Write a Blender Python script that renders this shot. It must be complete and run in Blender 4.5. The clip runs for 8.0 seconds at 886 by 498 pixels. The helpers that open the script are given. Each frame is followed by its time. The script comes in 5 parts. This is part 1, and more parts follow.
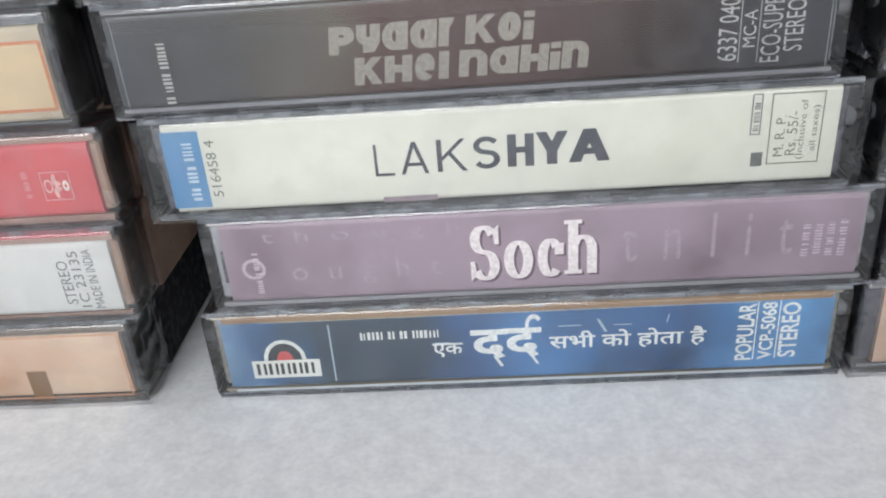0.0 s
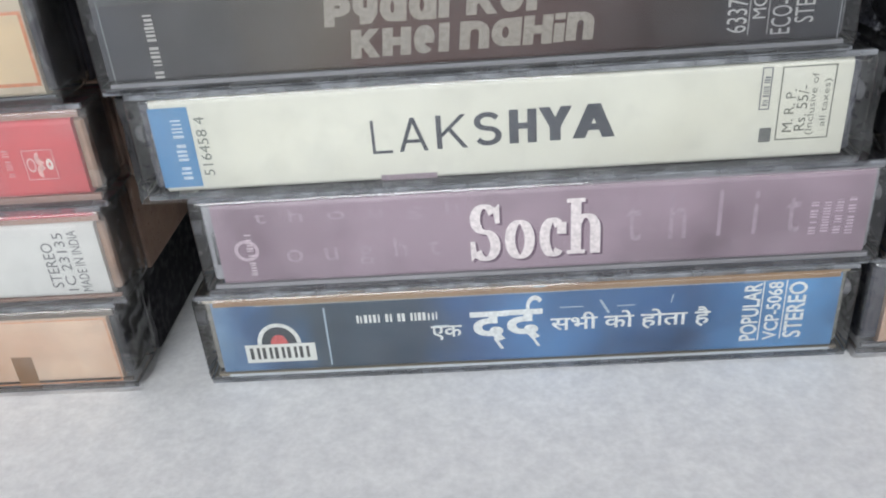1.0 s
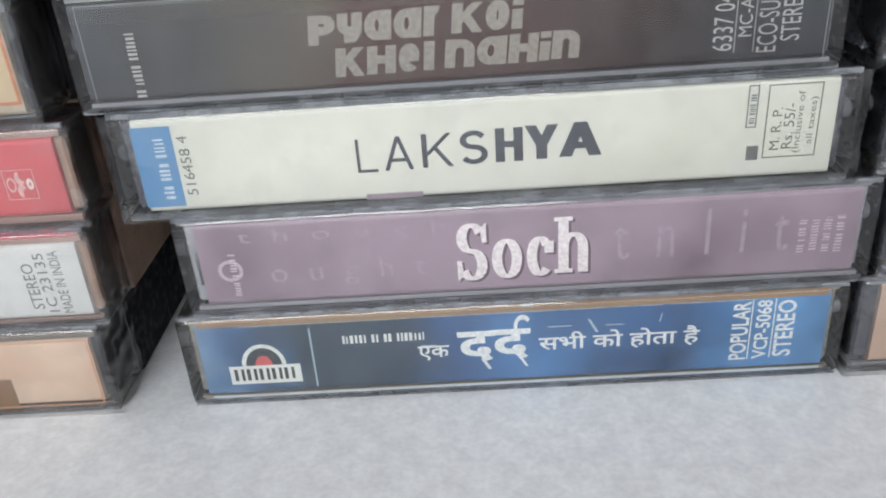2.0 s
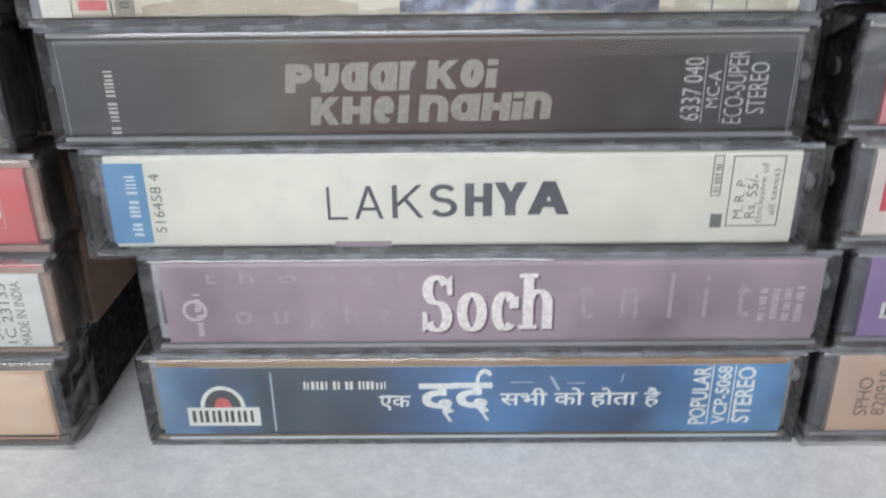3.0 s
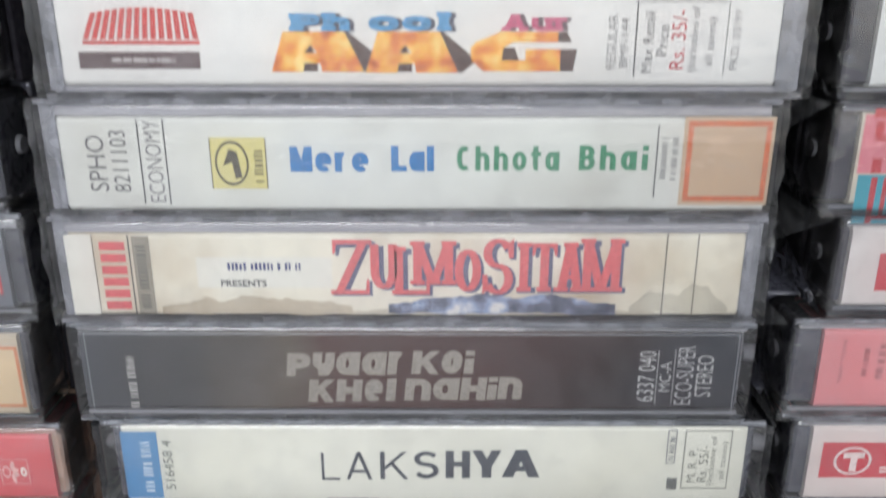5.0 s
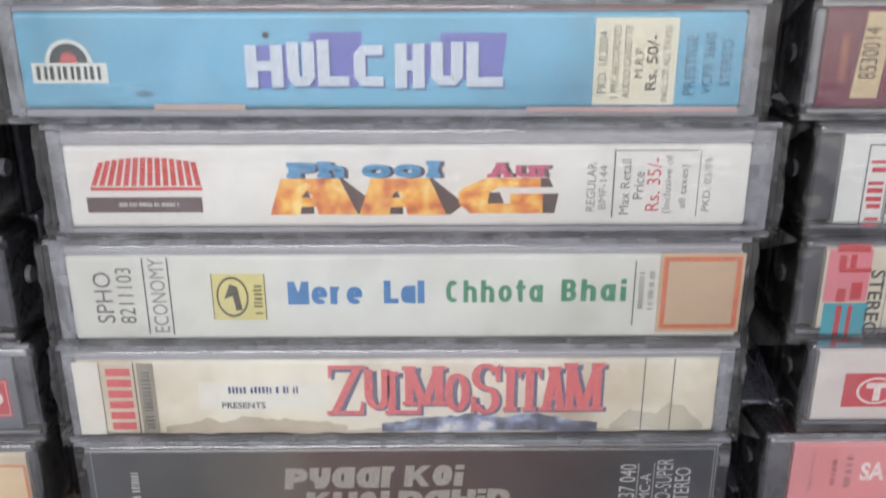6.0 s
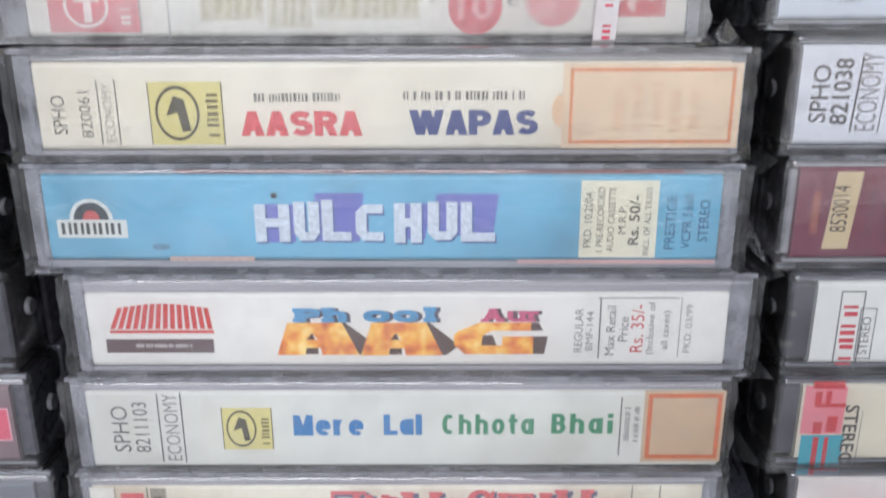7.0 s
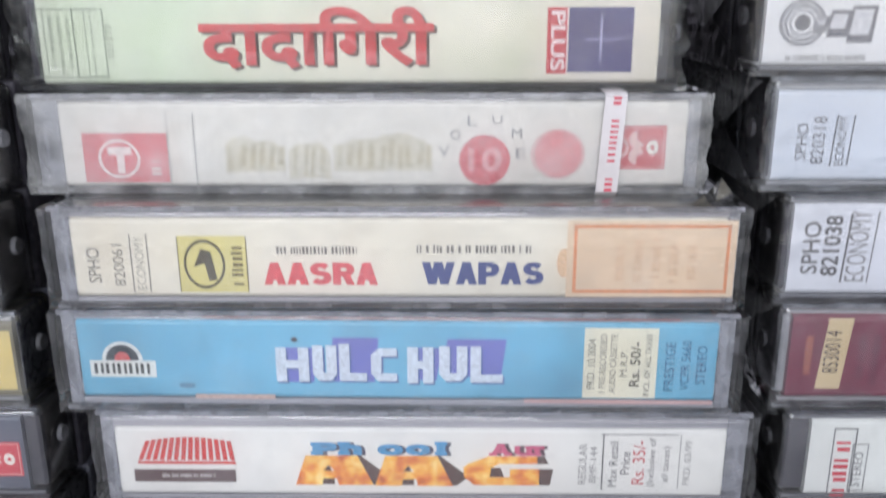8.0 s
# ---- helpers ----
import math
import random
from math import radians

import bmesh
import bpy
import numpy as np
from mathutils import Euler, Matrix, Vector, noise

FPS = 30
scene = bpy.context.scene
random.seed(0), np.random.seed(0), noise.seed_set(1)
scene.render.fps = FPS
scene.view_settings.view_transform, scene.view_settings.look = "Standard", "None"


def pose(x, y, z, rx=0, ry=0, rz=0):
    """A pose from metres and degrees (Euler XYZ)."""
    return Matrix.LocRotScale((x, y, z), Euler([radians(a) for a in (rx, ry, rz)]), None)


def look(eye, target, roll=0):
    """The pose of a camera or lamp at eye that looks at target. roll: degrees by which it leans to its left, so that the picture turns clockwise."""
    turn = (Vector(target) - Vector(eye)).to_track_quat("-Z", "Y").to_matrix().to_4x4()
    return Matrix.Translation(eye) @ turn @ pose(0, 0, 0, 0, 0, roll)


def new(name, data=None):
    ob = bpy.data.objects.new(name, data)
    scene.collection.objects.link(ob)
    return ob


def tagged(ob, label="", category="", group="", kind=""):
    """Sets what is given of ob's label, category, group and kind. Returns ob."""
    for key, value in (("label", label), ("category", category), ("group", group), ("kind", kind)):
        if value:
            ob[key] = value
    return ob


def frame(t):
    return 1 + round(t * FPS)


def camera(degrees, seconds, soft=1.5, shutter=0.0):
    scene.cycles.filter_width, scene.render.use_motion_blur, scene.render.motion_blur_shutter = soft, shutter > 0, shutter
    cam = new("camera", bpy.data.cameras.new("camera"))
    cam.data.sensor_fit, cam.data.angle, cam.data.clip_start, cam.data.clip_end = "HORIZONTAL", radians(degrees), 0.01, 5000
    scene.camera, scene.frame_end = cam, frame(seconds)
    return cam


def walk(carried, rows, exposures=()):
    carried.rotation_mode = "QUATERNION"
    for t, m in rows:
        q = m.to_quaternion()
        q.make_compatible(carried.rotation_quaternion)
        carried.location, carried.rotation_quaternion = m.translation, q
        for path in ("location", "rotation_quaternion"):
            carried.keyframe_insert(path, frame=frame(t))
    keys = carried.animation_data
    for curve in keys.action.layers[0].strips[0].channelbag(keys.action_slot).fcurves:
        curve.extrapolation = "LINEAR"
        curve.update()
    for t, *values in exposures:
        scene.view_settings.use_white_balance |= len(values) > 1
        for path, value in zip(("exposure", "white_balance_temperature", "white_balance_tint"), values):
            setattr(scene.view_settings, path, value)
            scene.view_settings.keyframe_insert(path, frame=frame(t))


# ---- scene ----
# camera and walk
cam = camera(56.0, 8.0, soft=1.9, shutter=0.5)
PATH = [
    (0.0, 0.0000, -0.1186, 0.0891, 1.89, -27.49, 4.18),
    (0.5, -0.0039, -0.1158, 0.0870, 0.42, -28.16, 3.62),
    (1.0, -0.0024, -0.1154, 0.0871, 0.89, -28.77, 3.94),
    (1.2, -0.0018, -0.1158, 0.0888, 1.03, -28.10, 3.72),
    (2.5, -0.0015, -0.1131, 0.0859, -0.30, -27.30, 3.54),
    (3.0, 0.0003, -0.1144, 0.0877, 0.28, -24.45, 0.59),
    (3.5, 0.0001, -0.1144, 0.0905, -0.26, -23.47, -1.19),
    (4.0, 0.0008, -0.1169, 0.0977, 0.16, -22.11, -0.54),
    (4.5, 0.0032, -0.1183, 0.1075, 0.02, -20.43, -0.14),
    (4.7, 0.0027, -0.1169, 0.1134, 0.25, -19.81, 0.00),
    (5.8, 0.0025, -0.1169, 0.1380, -0.06, -18.88, 0.21),
    (6.0, 0.0026, -0.1173, 0.1414, -0.52, -18.84, 0.06),
    (6.5, 0.0045, -0.1188, 0.1520, 0.16, -17.87, 0.20),
    (7.0, 0.0046, -0.1191, 0.1615, 0.12, -17.45, 0.15),
    (7.5, 0.0048, -0.1200, 0.1709, 0.32, -16.99, 0.18),
    (8.0, 0.0046, -0.1204, 0.1820, 0.87, -16.16, 0.18),
]
walk(cam, [(t, pose(x, y, z, 90 + pitch, roll, yaw)) for t, x, y, z, yaw, pitch, roll in PATH],
     [(0.0, -1.05, 6430, 5.5), (1.2, -1.06, 6430, 5.5), (3.5, -1.16, 6380, 6), (4.7, -1.13, 6380, 7.5), (6.0, -1.24, 6600, 10), (6.5, -1.17, 6350, 10), (7.5, -1.16, 6280, 10), (8.0, -1.13, 6250, 10.5)])

# light: lamps added in unseen openings: large daylight one behind the camera, dim low one for lid reflections, weak
# fill in the side wall
world = bpy.data.worlds.new("sky")
scene.world = world
world.use_nodes = True
sky = world.node_tree.nodes.new("ShaderNodeTexSky")
sky.sky_type, sky.sun_disc, sky.sun_elevation, sky.sun_rotation = "NISHITA", False, radians(40), radians(150)
world.node_tree.nodes["Background"].inputs["Strength"].default_value = 0.1
world.node_tree.links.new(sky.outputs["Color"], world.node_tree.nodes["Background"].inputs["Color"])


def unseen_window_light(name, eye, target, sx, sy, watts, colour):
    lamp = bpy.data.lights.new(name, "AREA")
    lamp.shape, lamp.size, lamp.size_y, lamp.energy, lamp.color = "RECTANGLE", sx, sy, watts, colour
    ob = new(name, lamp)
    ob.matrix_world = look(eye, target)
    return ob


unseen_window_light("unseen_window_light", (-0.5, -1.98, 1.3), (-0.5, 0, 1.3), 1.7, 1.0, 145, (0.97, 0.97, 1.0))
unseen_window_light("added_low_light", (0.09, -1.98, 0.17), (0.09, 0, 0.17), 2.9, 1.0, 22, (0.97, 0.98, 1.0))
unseen_window_light("added_side_light", (2.58, -1.05, 1.2), (0, -1.05, 1.2), 1.2, 0.9, 16, (1.0, 0.975, 0.985))


# ---- materials ----
def lin(rgb):
    """Linear colour from 8-bit display values."""
    return tuple(((c / 255) / 12.92 if c <= 10 else ((c / 255 + 0.055) / 1.055) ** 2.4) for c in rgb) + (1.0,)


def shader(name):
    m = bpy.data.materials.new(name)
    m.use_nodes = True
    return m, m.node_tree.nodes, m.node_tree.links, m.node_tree.nodes["Principled BSDF"]


def noise_node(n, l, scale, detail=4.0, space="Object"):
    co = n.new("ShaderNodeTexCoord")
    t = n.new("ShaderNodeTexNoise")
    t.inputs["Scale"].default_value, t.inputs["Detail"].default_value = scale, detail
    l.new(co.outputs[space], t.inputs["Vector"])
    return t


def ramp_node(n, l, source, stops):
    r = n.new("ShaderNodeValToRGB")
    e = r.color_ramp.elements
    while len(e) < len(stops):
        e.new(0.5)
    for k, (p, c) in enumerate(stops):
        e[k].position, e[k].color = p, c
    l.new(source, r.inputs["Fac"])
    return r


def blend(n, l, kind, fac, a, b):
    x = n.new("ShaderNodeMix")
    x.data_type, x.blend_type = "RGBA", kind
    for value, slot in ((fac, 0), (a, 6), (b, 7)):
        if hasattr(value, "links"):
            l.new(value, x.inputs[slot])
        else:
            x.inputs[slot].default_value = value
    return x.outputs[2]


MADE = {}


def paper(rgb, dirt=0.25, stain=(150, 130, 105), rough=0.42, stops=None, span=0.1):
    """Printed card: colour, or a row of colours along its length, with ageing at two scales."""
    key = (rgb, dirt, stain, rough, str(stops))
    if key in MADE:
        return MADE[key]
    m, n, l, b = shader("printed_card")
    base = lin(rgb)
    if stops:
        co, sep, mr = n.new("ShaderNodeTexCoord"), n.new("ShaderNodeSeparateXYZ"), n.new("ShaderNodeMapRange")
        l.new(co.outputs["Object"], sep.inputs[0])
        wob = noise_node(n, l, 45, 3)
        add = n.new("ShaderNodeMath")
        add.operation = "MULTIPLY_ADD"
        l.new(wob.outputs["Fac"], add.inputs[0])
        add.inputs[1].default_value = 0.03
        l.new(sep.outputs["X"], add.inputs[2])
        l.new(add.outputs[0], mr.inputs["Value"])
        mr.inputs["From Min"].default_value, mr.inputs["From Max"].default_value = -span / 2 + 0.015, span / 2 + 0.015
        base = ramp_node(n, l, mr.outputs[0], [(p, lin(c)) for p, c in stops]).outputs[0]
    big, fine = noise_node(n, l, 60, 5), noise_node(n, l, 900, 3)
    mask = ramp_node(n, l, big.outputs["Fac"], [(0.45, (0, 0, 0, 1)), (0.75, (dirt, dirt, dirt, 1))])
    one = blend(n, l, "MULTIPLY", mask.outputs[0], base, lin(stain))
    gr = ramp_node(n, l, fine.outputs["Fac"], [(0.3, (0.95, 0.95, 0.95, 1)), (0.7, (1, 1, 1, 1))])
    two = blend(n, l, "MULTIPLY", 1.0, one, gr.outputs[0])
    l.new(two, b.inputs["Base Color"])
    b.inputs["Roughness"].default_value = rough
    MADE[key] = m
    return m


def ink(rgb, wear=0.25):
    """Printing ink, slightly broken up."""
    key = ("ink", rgb, wear)
    if key in MADE:
        return MADE[key]
    m, n, l, b = shader("ink")
    t = noise_node(n, l, 1500, 3)
    r = ramp_node(n, l, t.outputs["Fac"], [(0.35, (1 - wear,) * 3 + (1,)), (0.65, (1, 1, 1, 1))])
    l.new(blend(n, l, "MULTIPLY", 1.0, lin(rgb), r.outputs[0]), b.inputs["Base Color"])
    b.inputs["Roughness"].default_value = 0.45
    MADE[key] = m
    return m


def flame():
    """Yellow to rust flame print."""
    if "flame" not in MADE:
        m, n, l, b = shader("flame_print")
        t = noise_node(n, l, 330, 4)
        r = ramp_node(n, l, t.outputs["Fac"], [(0.3, lin((160, 76, 42))), (0.42, lin((222, 126, 50))), (0.54, lin((240, 180, 76))), (0.68, lin((250, 222, 140)))])
        l.new(r.outputs[0], b.inputs["Base Color"])
        b.inputs["Roughness"].default_value = 0.4
        MADE["flame"] = m
    return MADE["flame"]


def photo():
    """A dark smudged picture print."""
    if "photo" not in MADE:
        m, n, l, b = shader("smudged_print")
        t = noise_node(n, l, 240, 5)
        r = ramp_node(n, l, t.outputs["Fac"], [(0.34, lin((56, 60, 80))), (0.47, lin((110, 114, 134))), (0.56, lin((150, 164, 196))), (0.66, lin((224, 222, 220)))])
        l.new(r.outputs[0], b.inputs["Base Color"])
        b.inputs["Roughness"].default_value = 0.4
        MADE["photo"] = m
    return MADE["photo"]


def plastic(name, rgb, rough=0.3, vary=0.3):
    key = (name, rgb, rough)
    if key in MADE:
        return MADE[key]
    m, n, l, b = shader(name)
    t, s = noise_node(n, l, 120, 4), noise_node(n, l, 700, 4)
    r = ramp_node(n, l, t.outputs["Fac"], [(0.3, (1 - vary,) * 3 + (1,)), (0.7, (1, 1, 1, 1))])
    l.new(blend(n, l, "MULTIPLY", 1.0, lin(rgb), r.outputs[0]), b.inputs["Base Color"])
    q = ramp_node(n, l, s.outputs["Fac"], [(0.3, (rough * 0.6,) * 3 + (1,)), (0.7, (rough * 1.5,) * 3 + (1,))])
    l.new(q.outputs[0], b.inputs["Roughness"])
    MADE[key] = m
    return m


def clear(name, tint, body, rough, body_share, bump=0.0, bump_scale=300.0, gloss=1.0, patchy=False):
    """Thin clear plastic: lets light straight through, with a body share for scuffs and painted haze, and a Fresnel
    gloss.
    """
    m, n, l, b = shader(name)
    n.remove(b)
    out = n["Material Output"]
    tr, df, gl = n.new("ShaderNodeBsdfTransparent"), n.new("ShaderNodeBsdfDiffuse"), n.new("ShaderNodeBsdfGlossy")
    tr.inputs[0].default_value, df.inputs[0].default_value = tint + (1,), lin(body)
    gl.inputs["Roughness"].default_value = rough
    scuff_haze = noise_node(n, l, 220, 6)
    sr = ramp_node(n, l, scuff_haze.outputs["Fac"], [(0.5 if patchy else 0.35, (body_share * (0.1 if patchy else 0.35),) * 3 + (1,)), (0.75, (body_share * 1.7,) * 3 + (1,))])
    m1, m2, fr = n.new("ShaderNodeMixShader"), n.new("ShaderNodeMixShader"), n.new("ShaderNodeFresnel")
    fr.inputs["IOR"].default_value = 1.45
    l.new(sr.outputs[0], m1.inputs[0])
    l.new(tr.outputs[0], m1.inputs[1])
    l.new(df.outputs[0], m1.inputs[2])
    k = n.new("ShaderNodeMath")
    k.operation = "MULTIPLY"
    l.new(fr.outputs[0], k.inputs[0])
    k.inputs[1].default_value = gloss
    l.new(k.outputs[0], m2.inputs[0])
    l.new(m1.outputs[0], m2.inputs[1])
    l.new(gl.outputs[0], m2.inputs[2])
    if bump:
        t, bp = noise_node(n, l, bump_scale, 3), n.new("ShaderNodeBump")
        bp.inputs["Strength"].default_value, bp.inputs["Distance"].default_value = bump, 0.0008
        l.new(t.outputs["Fac"], bp.inputs["Height"])
        l.new(bp.outputs[0], gl.inputs["Normal"])
        l.new(bp.outputs[0], fr.inputs["Normal"])
    l.new(m2.outputs[0], out.inputs["Surface"])
    return m


CLEAR = clear("clear_polystyrene", (0.985, 0.988, 0.988), (205, 207, 212), 0.06, 0.026, 0.018, 90, 1.5)
RIM = clear("polystyrene_edge", (0.93, 0.94, 0.955), (170, 171, 180), 0.1, 0.42, 0.1, 400)
RIM_DARK = clear("dull_polystyrene_edge", (0.9, 0.91, 0.93), (158, 161, 168), 0.1, 0.48, 0.1, 400)
RIM_BLACK = clear("dark_polystyrene_edge", (0.85, 0.86, 0.89), (130, 132, 142), 0.1, 0.18, 0.1, 400)
LUG = clear("polystyrene_lug", (0.55, 0.57, 0.6), (150, 152, 156), 0.2, 0.5)
# whitish body shares put haze and glare into the film, and lift dark gaps
FILM = clear("shrink_film", (0.985, 0.985, 0.985), (225, 227, 230), 0.05, 0.03, 0.45, 150, 1.2, True)
HAZY = clear("glare_shrink_film", (0.96, 0.96, 0.965), (230, 231, 231), 0.09, 0.16, 0.6, 120, 1.3)
CREASE = clear("film_crease", (0.95, 0.95, 0.95), (225, 227, 230), 0.1, 0.15, 0.6, 300, 1.5)
BLACK = plastic("black_plastic", (62, 60, 69), 0.7, 0.15)
JET = plastic("jet_black_plastic", (26, 25, 33), 0.8, 0.1)
TAUPE = plastic("taupe_smoky_plastic", (126, 124, 118), 0.25, 0.3)
ARM = clear("clear_hinge_arm", (0.85, 0.85, 0.86), (176, 172, 170), 0.15, 0.3)
SMOKE = plastic("smoky_plastic", (156, 156, 162), 0.22, 0.4)
BROWN = plastic("brown_smoky_plastic", (186, 156, 138), 0.4)
COAL = plastic("coal_plastic", (78, 79, 89), 0.3, 0.4)
GREY = plastic("grey_plastic", (210, 210, 218), 0.22, 0.5)


def streaked(name, rgb):
    """Plastic seen edge on, with long pale streaks."""
    m, n, l, b = shader(name)
    co, mp, t = n.new("ShaderNodeTexCoord"), n.new("ShaderNodeMapping"), n.new("ShaderNodeTexNoise")
    mp.inputs["Scale"].default_value = (40, 300, 1400)
    l.new(co.outputs["Object"], mp.inputs["Vector"])
    l.new(mp.outputs[0], t.inputs["Vector"])
    t.inputs["Scale"].default_value, t.inputs["Detail"].default_value = 1.0, 4.0
    dark, pale = [c * 0.93 for c in rgb], [min(255, c * 1.06) for c in rgb]
    l.new(ramp_node(n, l, t.outputs["Fac"], [(0.35, lin(dark)), (0.52, lin(rgb)), (0.68, lin(pale))]).outputs[0], b.inputs["Base Color"])
    b.inputs["Roughness"].default_value = 0.2
    return m


EDGES = {GREY: streaked("pale_lid_wall", (156, 155, 162)), SMOKE: streaked("smoky_lid_wall", (150, 149, 154)), BROWN: streaked("brown_lid_wall", (168, 140, 130)), COAL: streaked("grey_lid_wall", (146, 147, 152)), BLACK: streaked("dark_lid_wall", (112, 113, 120)), JET: streaked("jet_lid_wall", (120, 112, 106)), TAUPE: streaked("taupe_lid_wall", (150, 140, 124))}


def surface(name, a, b_, scale, fine, rough, bump=0.05):
    m, n, l, b = shader(name)
    t, f = noise_node(n, l, scale, 6), noise_node(n, l, fine, 4)
    c = ramp_node(n, l, t.outputs["Fac"], [(0.38, lin(a)), (0.62, lin(b_))])
    g = ramp_node(n, l, f.outputs["Fac"], [(0.35, (0.9, 0.9, 0.9, 1)), (0.65, (1, 1, 1, 1))])
    l.new(blend(n, l, "MULTIPLY", 1.0, c.outputs[0], g.outputs[0]), b.inputs["Base Color"])
    b.inputs["Roughness"].default_value = rough
    bp = n.new("ShaderNodeBump")
    bp.inputs["Strength"].default_value, bp.inputs["Distance"].default_value = bump, 0.001
    l.new(f.outputs["Fac"], bp.inputs["Height"])
    l.new(bp.outputs[0], b.inputs["Normal"])
    return m


LAMINATE = surface("mottled_grey_laminate", (208, 209, 213), (219, 220, 223), 260, 900, 0.42)
WALL = surface("beige_paint", (142, 138, 132), (152, 148, 143), 3, 60, 0.8)
# DARK: unseen back wall, its colour standing in for shade in the gaps
DARK = surface("dark_gap_backing", (74, 70, 78), (88, 84, 92), 20, 300, 0.7)
FLOOR = surface("grey_floor_tile", (120, 116, 110), (140, 136, 130), 4, 80, 0.5)


# ---- mesh helpers ----
MM = 0.001


def finish(bm, material, name, parent=None, label="", smooth=False):
    me = bpy.data.meshes.new(name)
    bm.normal_update()
    bm.to_mesh(me)
    bm.free()
    for p in me.polygons:
        p.use_smooth = smooth
    me.materials.append(material)
    ob = new(name, me)
    if parent:
        ob.parent = parent
    if label:
        ob["label"] = label
    return ob


def add_box(bm, x0, x1, y0, y1, z0, z1, bevel=0.0, segments=2):
    """A box in millimetres, with rounded edges."""
    got = bmesh.ops.create_cube(bm, size=1.0)
    bmesh.ops.scale(bm, vec=((x1 - x0) * MM, (y1 - y0) * MM, (z1 - z0) * MM), verts=got["verts"])
    bmesh.ops.translate(bm, vec=((x0 + x1) / 2 * MM, (y0 + y1) / 2 * MM, (z0 + z1) / 2 * MM), verts=got["verts"])
    if bevel:
        edges = list({e for v in got["verts"] for e in v.link_edges})
        bmesh.ops.bevel(bm, geom=edges, offset=bevel * MM, segments=segments, affect="EDGES", profile=0.5)


def box(x0, x1, y0, y1, z0, z1, bevel=0.0, segments=2):
    bm = bmesh.new()
    add_box(bm, x0, x1, y0, y1, z0, z1, bevel, segments)
    return bm


def room_box(name, x0, x1, y0, y1, z0, z1, material, label, category, bevel=0.0):
    ob = finish(box(x0, x1, y0, y1, z0, z1, bevel), material, name)
    return tagged(ob, label, category, kind="structure")


# ---- structure ----
room_box("counter", -1500, 2600, -620, 95, -40, 0, LAMINATE, "pale grey mottled laminate counter top under the cassettes", "counter", 3)
room_box("floor", -1500, 2600, -2100, 95, -800, -750, FLOOR, "plain grey floor", "floor")
room_box("ceiling", -1500, 2600, -2100, 95, 1900, 1950, WALL, "plain dull beige ceiling", "ceiling")
room_box("wall_north", -1500, 2600, 95, 155, -750, 1900, DARK, "unseen back wall, coloured dark for the shade between the stacks", "wall")
room_box("wall_west", -1560, -1500, -2100, 155, -750, 1900, WALL, "plain dull beige wall", "wall")
# closes the room unseen; its opening is made up for the side lamp
wall = bmesh.new()
for q in ((-2100, -1680, -750, 1900), (-420, 155, -750, 1900), (-1680, -420, -750, 740), (-1680, -420, 1660, 1900)):
    add_box(wall, 2600, 2700, q[0], q[1], q[2], q[3])
tagged(finish(wall, WALL, "wall_east"), "plain dull beige unseen wall with an opening for the added side lamp", "wall", kind="structure")
# unseen too; both openings are made up for the lamps behind the camera
wall = bmesh.new()
for q in ((-1500, -1460, -750, 1900), (1600, 2600, -750, 1900), (-1460, 1600, -750, -350), (-1460, 1600, 690, 790), (360, 1600, 790, 1900), (-1460, 360, 1810, 1900)):
    add_box(wall, q[0], q[1], -2100, -2000, q[2], q[3])
tagged(finish(wall, WALL, "wall_south"), "plain dull beige unseen wall with openings for the added lamps", "wall", kind="structure")


# ---- printing on the cards ----
def flat(points, y):
    """A flat printed shape from its outline in millimetres."""
    bm = bmesh.new()
    bm.faces.new([bm.verts.new((x * MM, y * MM, z * MM)) for x, z in points])
    return bm


STEP = [0]


def raised(lift):
    """A hair more than lift, another hair for each new print, so that no two lie in one plane."""
    STEP[0] = (STEP[0] + 1) % 5
    return lift + 0.002 * STEP[0]


def bar(card, x0, z0, x1, z1, colour, name="print_bar", lift=0.05, slant=0.0, label=""):
    stock = paper(colour, 0.25) if (x1 - x0) * (z1 - z0) > 12 else ink(colour)
    return finish(flat([(x0, z0), (x1, z0), (x1 + slant, z1), (x0 + slant, z1)], -raised(lift)), stock, name, card, label)


def bars(card, x0, z0, x1, z1, colour, count, up=True, fill=0.55, seed=1, lift=0.08):
    """Lines of writing too small to read: each line a row of word-long bars."""
    rng, bm = random.Random(seed), bmesh.new()
    for k in range(count):
        a, b = (x0, x1) if up else (z0, z1)
        s = (b - a) / count
        p0, p1 = a + s * (k + 0.5 - fill / 2), a + s * (k + 0.5 + fill / 2)
        c, d = (z0, z1) if up else (x0, x1)
        at, end = c + (d - c) * rng.uniform(0, 0.12), d - (d - c) * rng.uniform(0, 0.2)
        tall = p1 - p0
        while at < end:
            to = min(end, at + tall * rng.uniform(0.16, 0.34))
            low, high = p0, p1 - tall * rng.choice((0, 0, 0, 0.12))
            if up:
                low, high = p0 + (p1 - high), p1
            q = [(low, at), (high, at), (high, to), (low, to)] if up else [(at, low), (to, low), (to, high), (at, high)]
            bm.faces.new([bm.verts.new((x * MM, -lift * MM, z * MM)) for x, z in q])
            at = to + tall * rng.choice((0.16, 0.2, 0.2, 0.2, 0.24, 0.6))
    return finish(bm, ink(colour), "print_line", card)


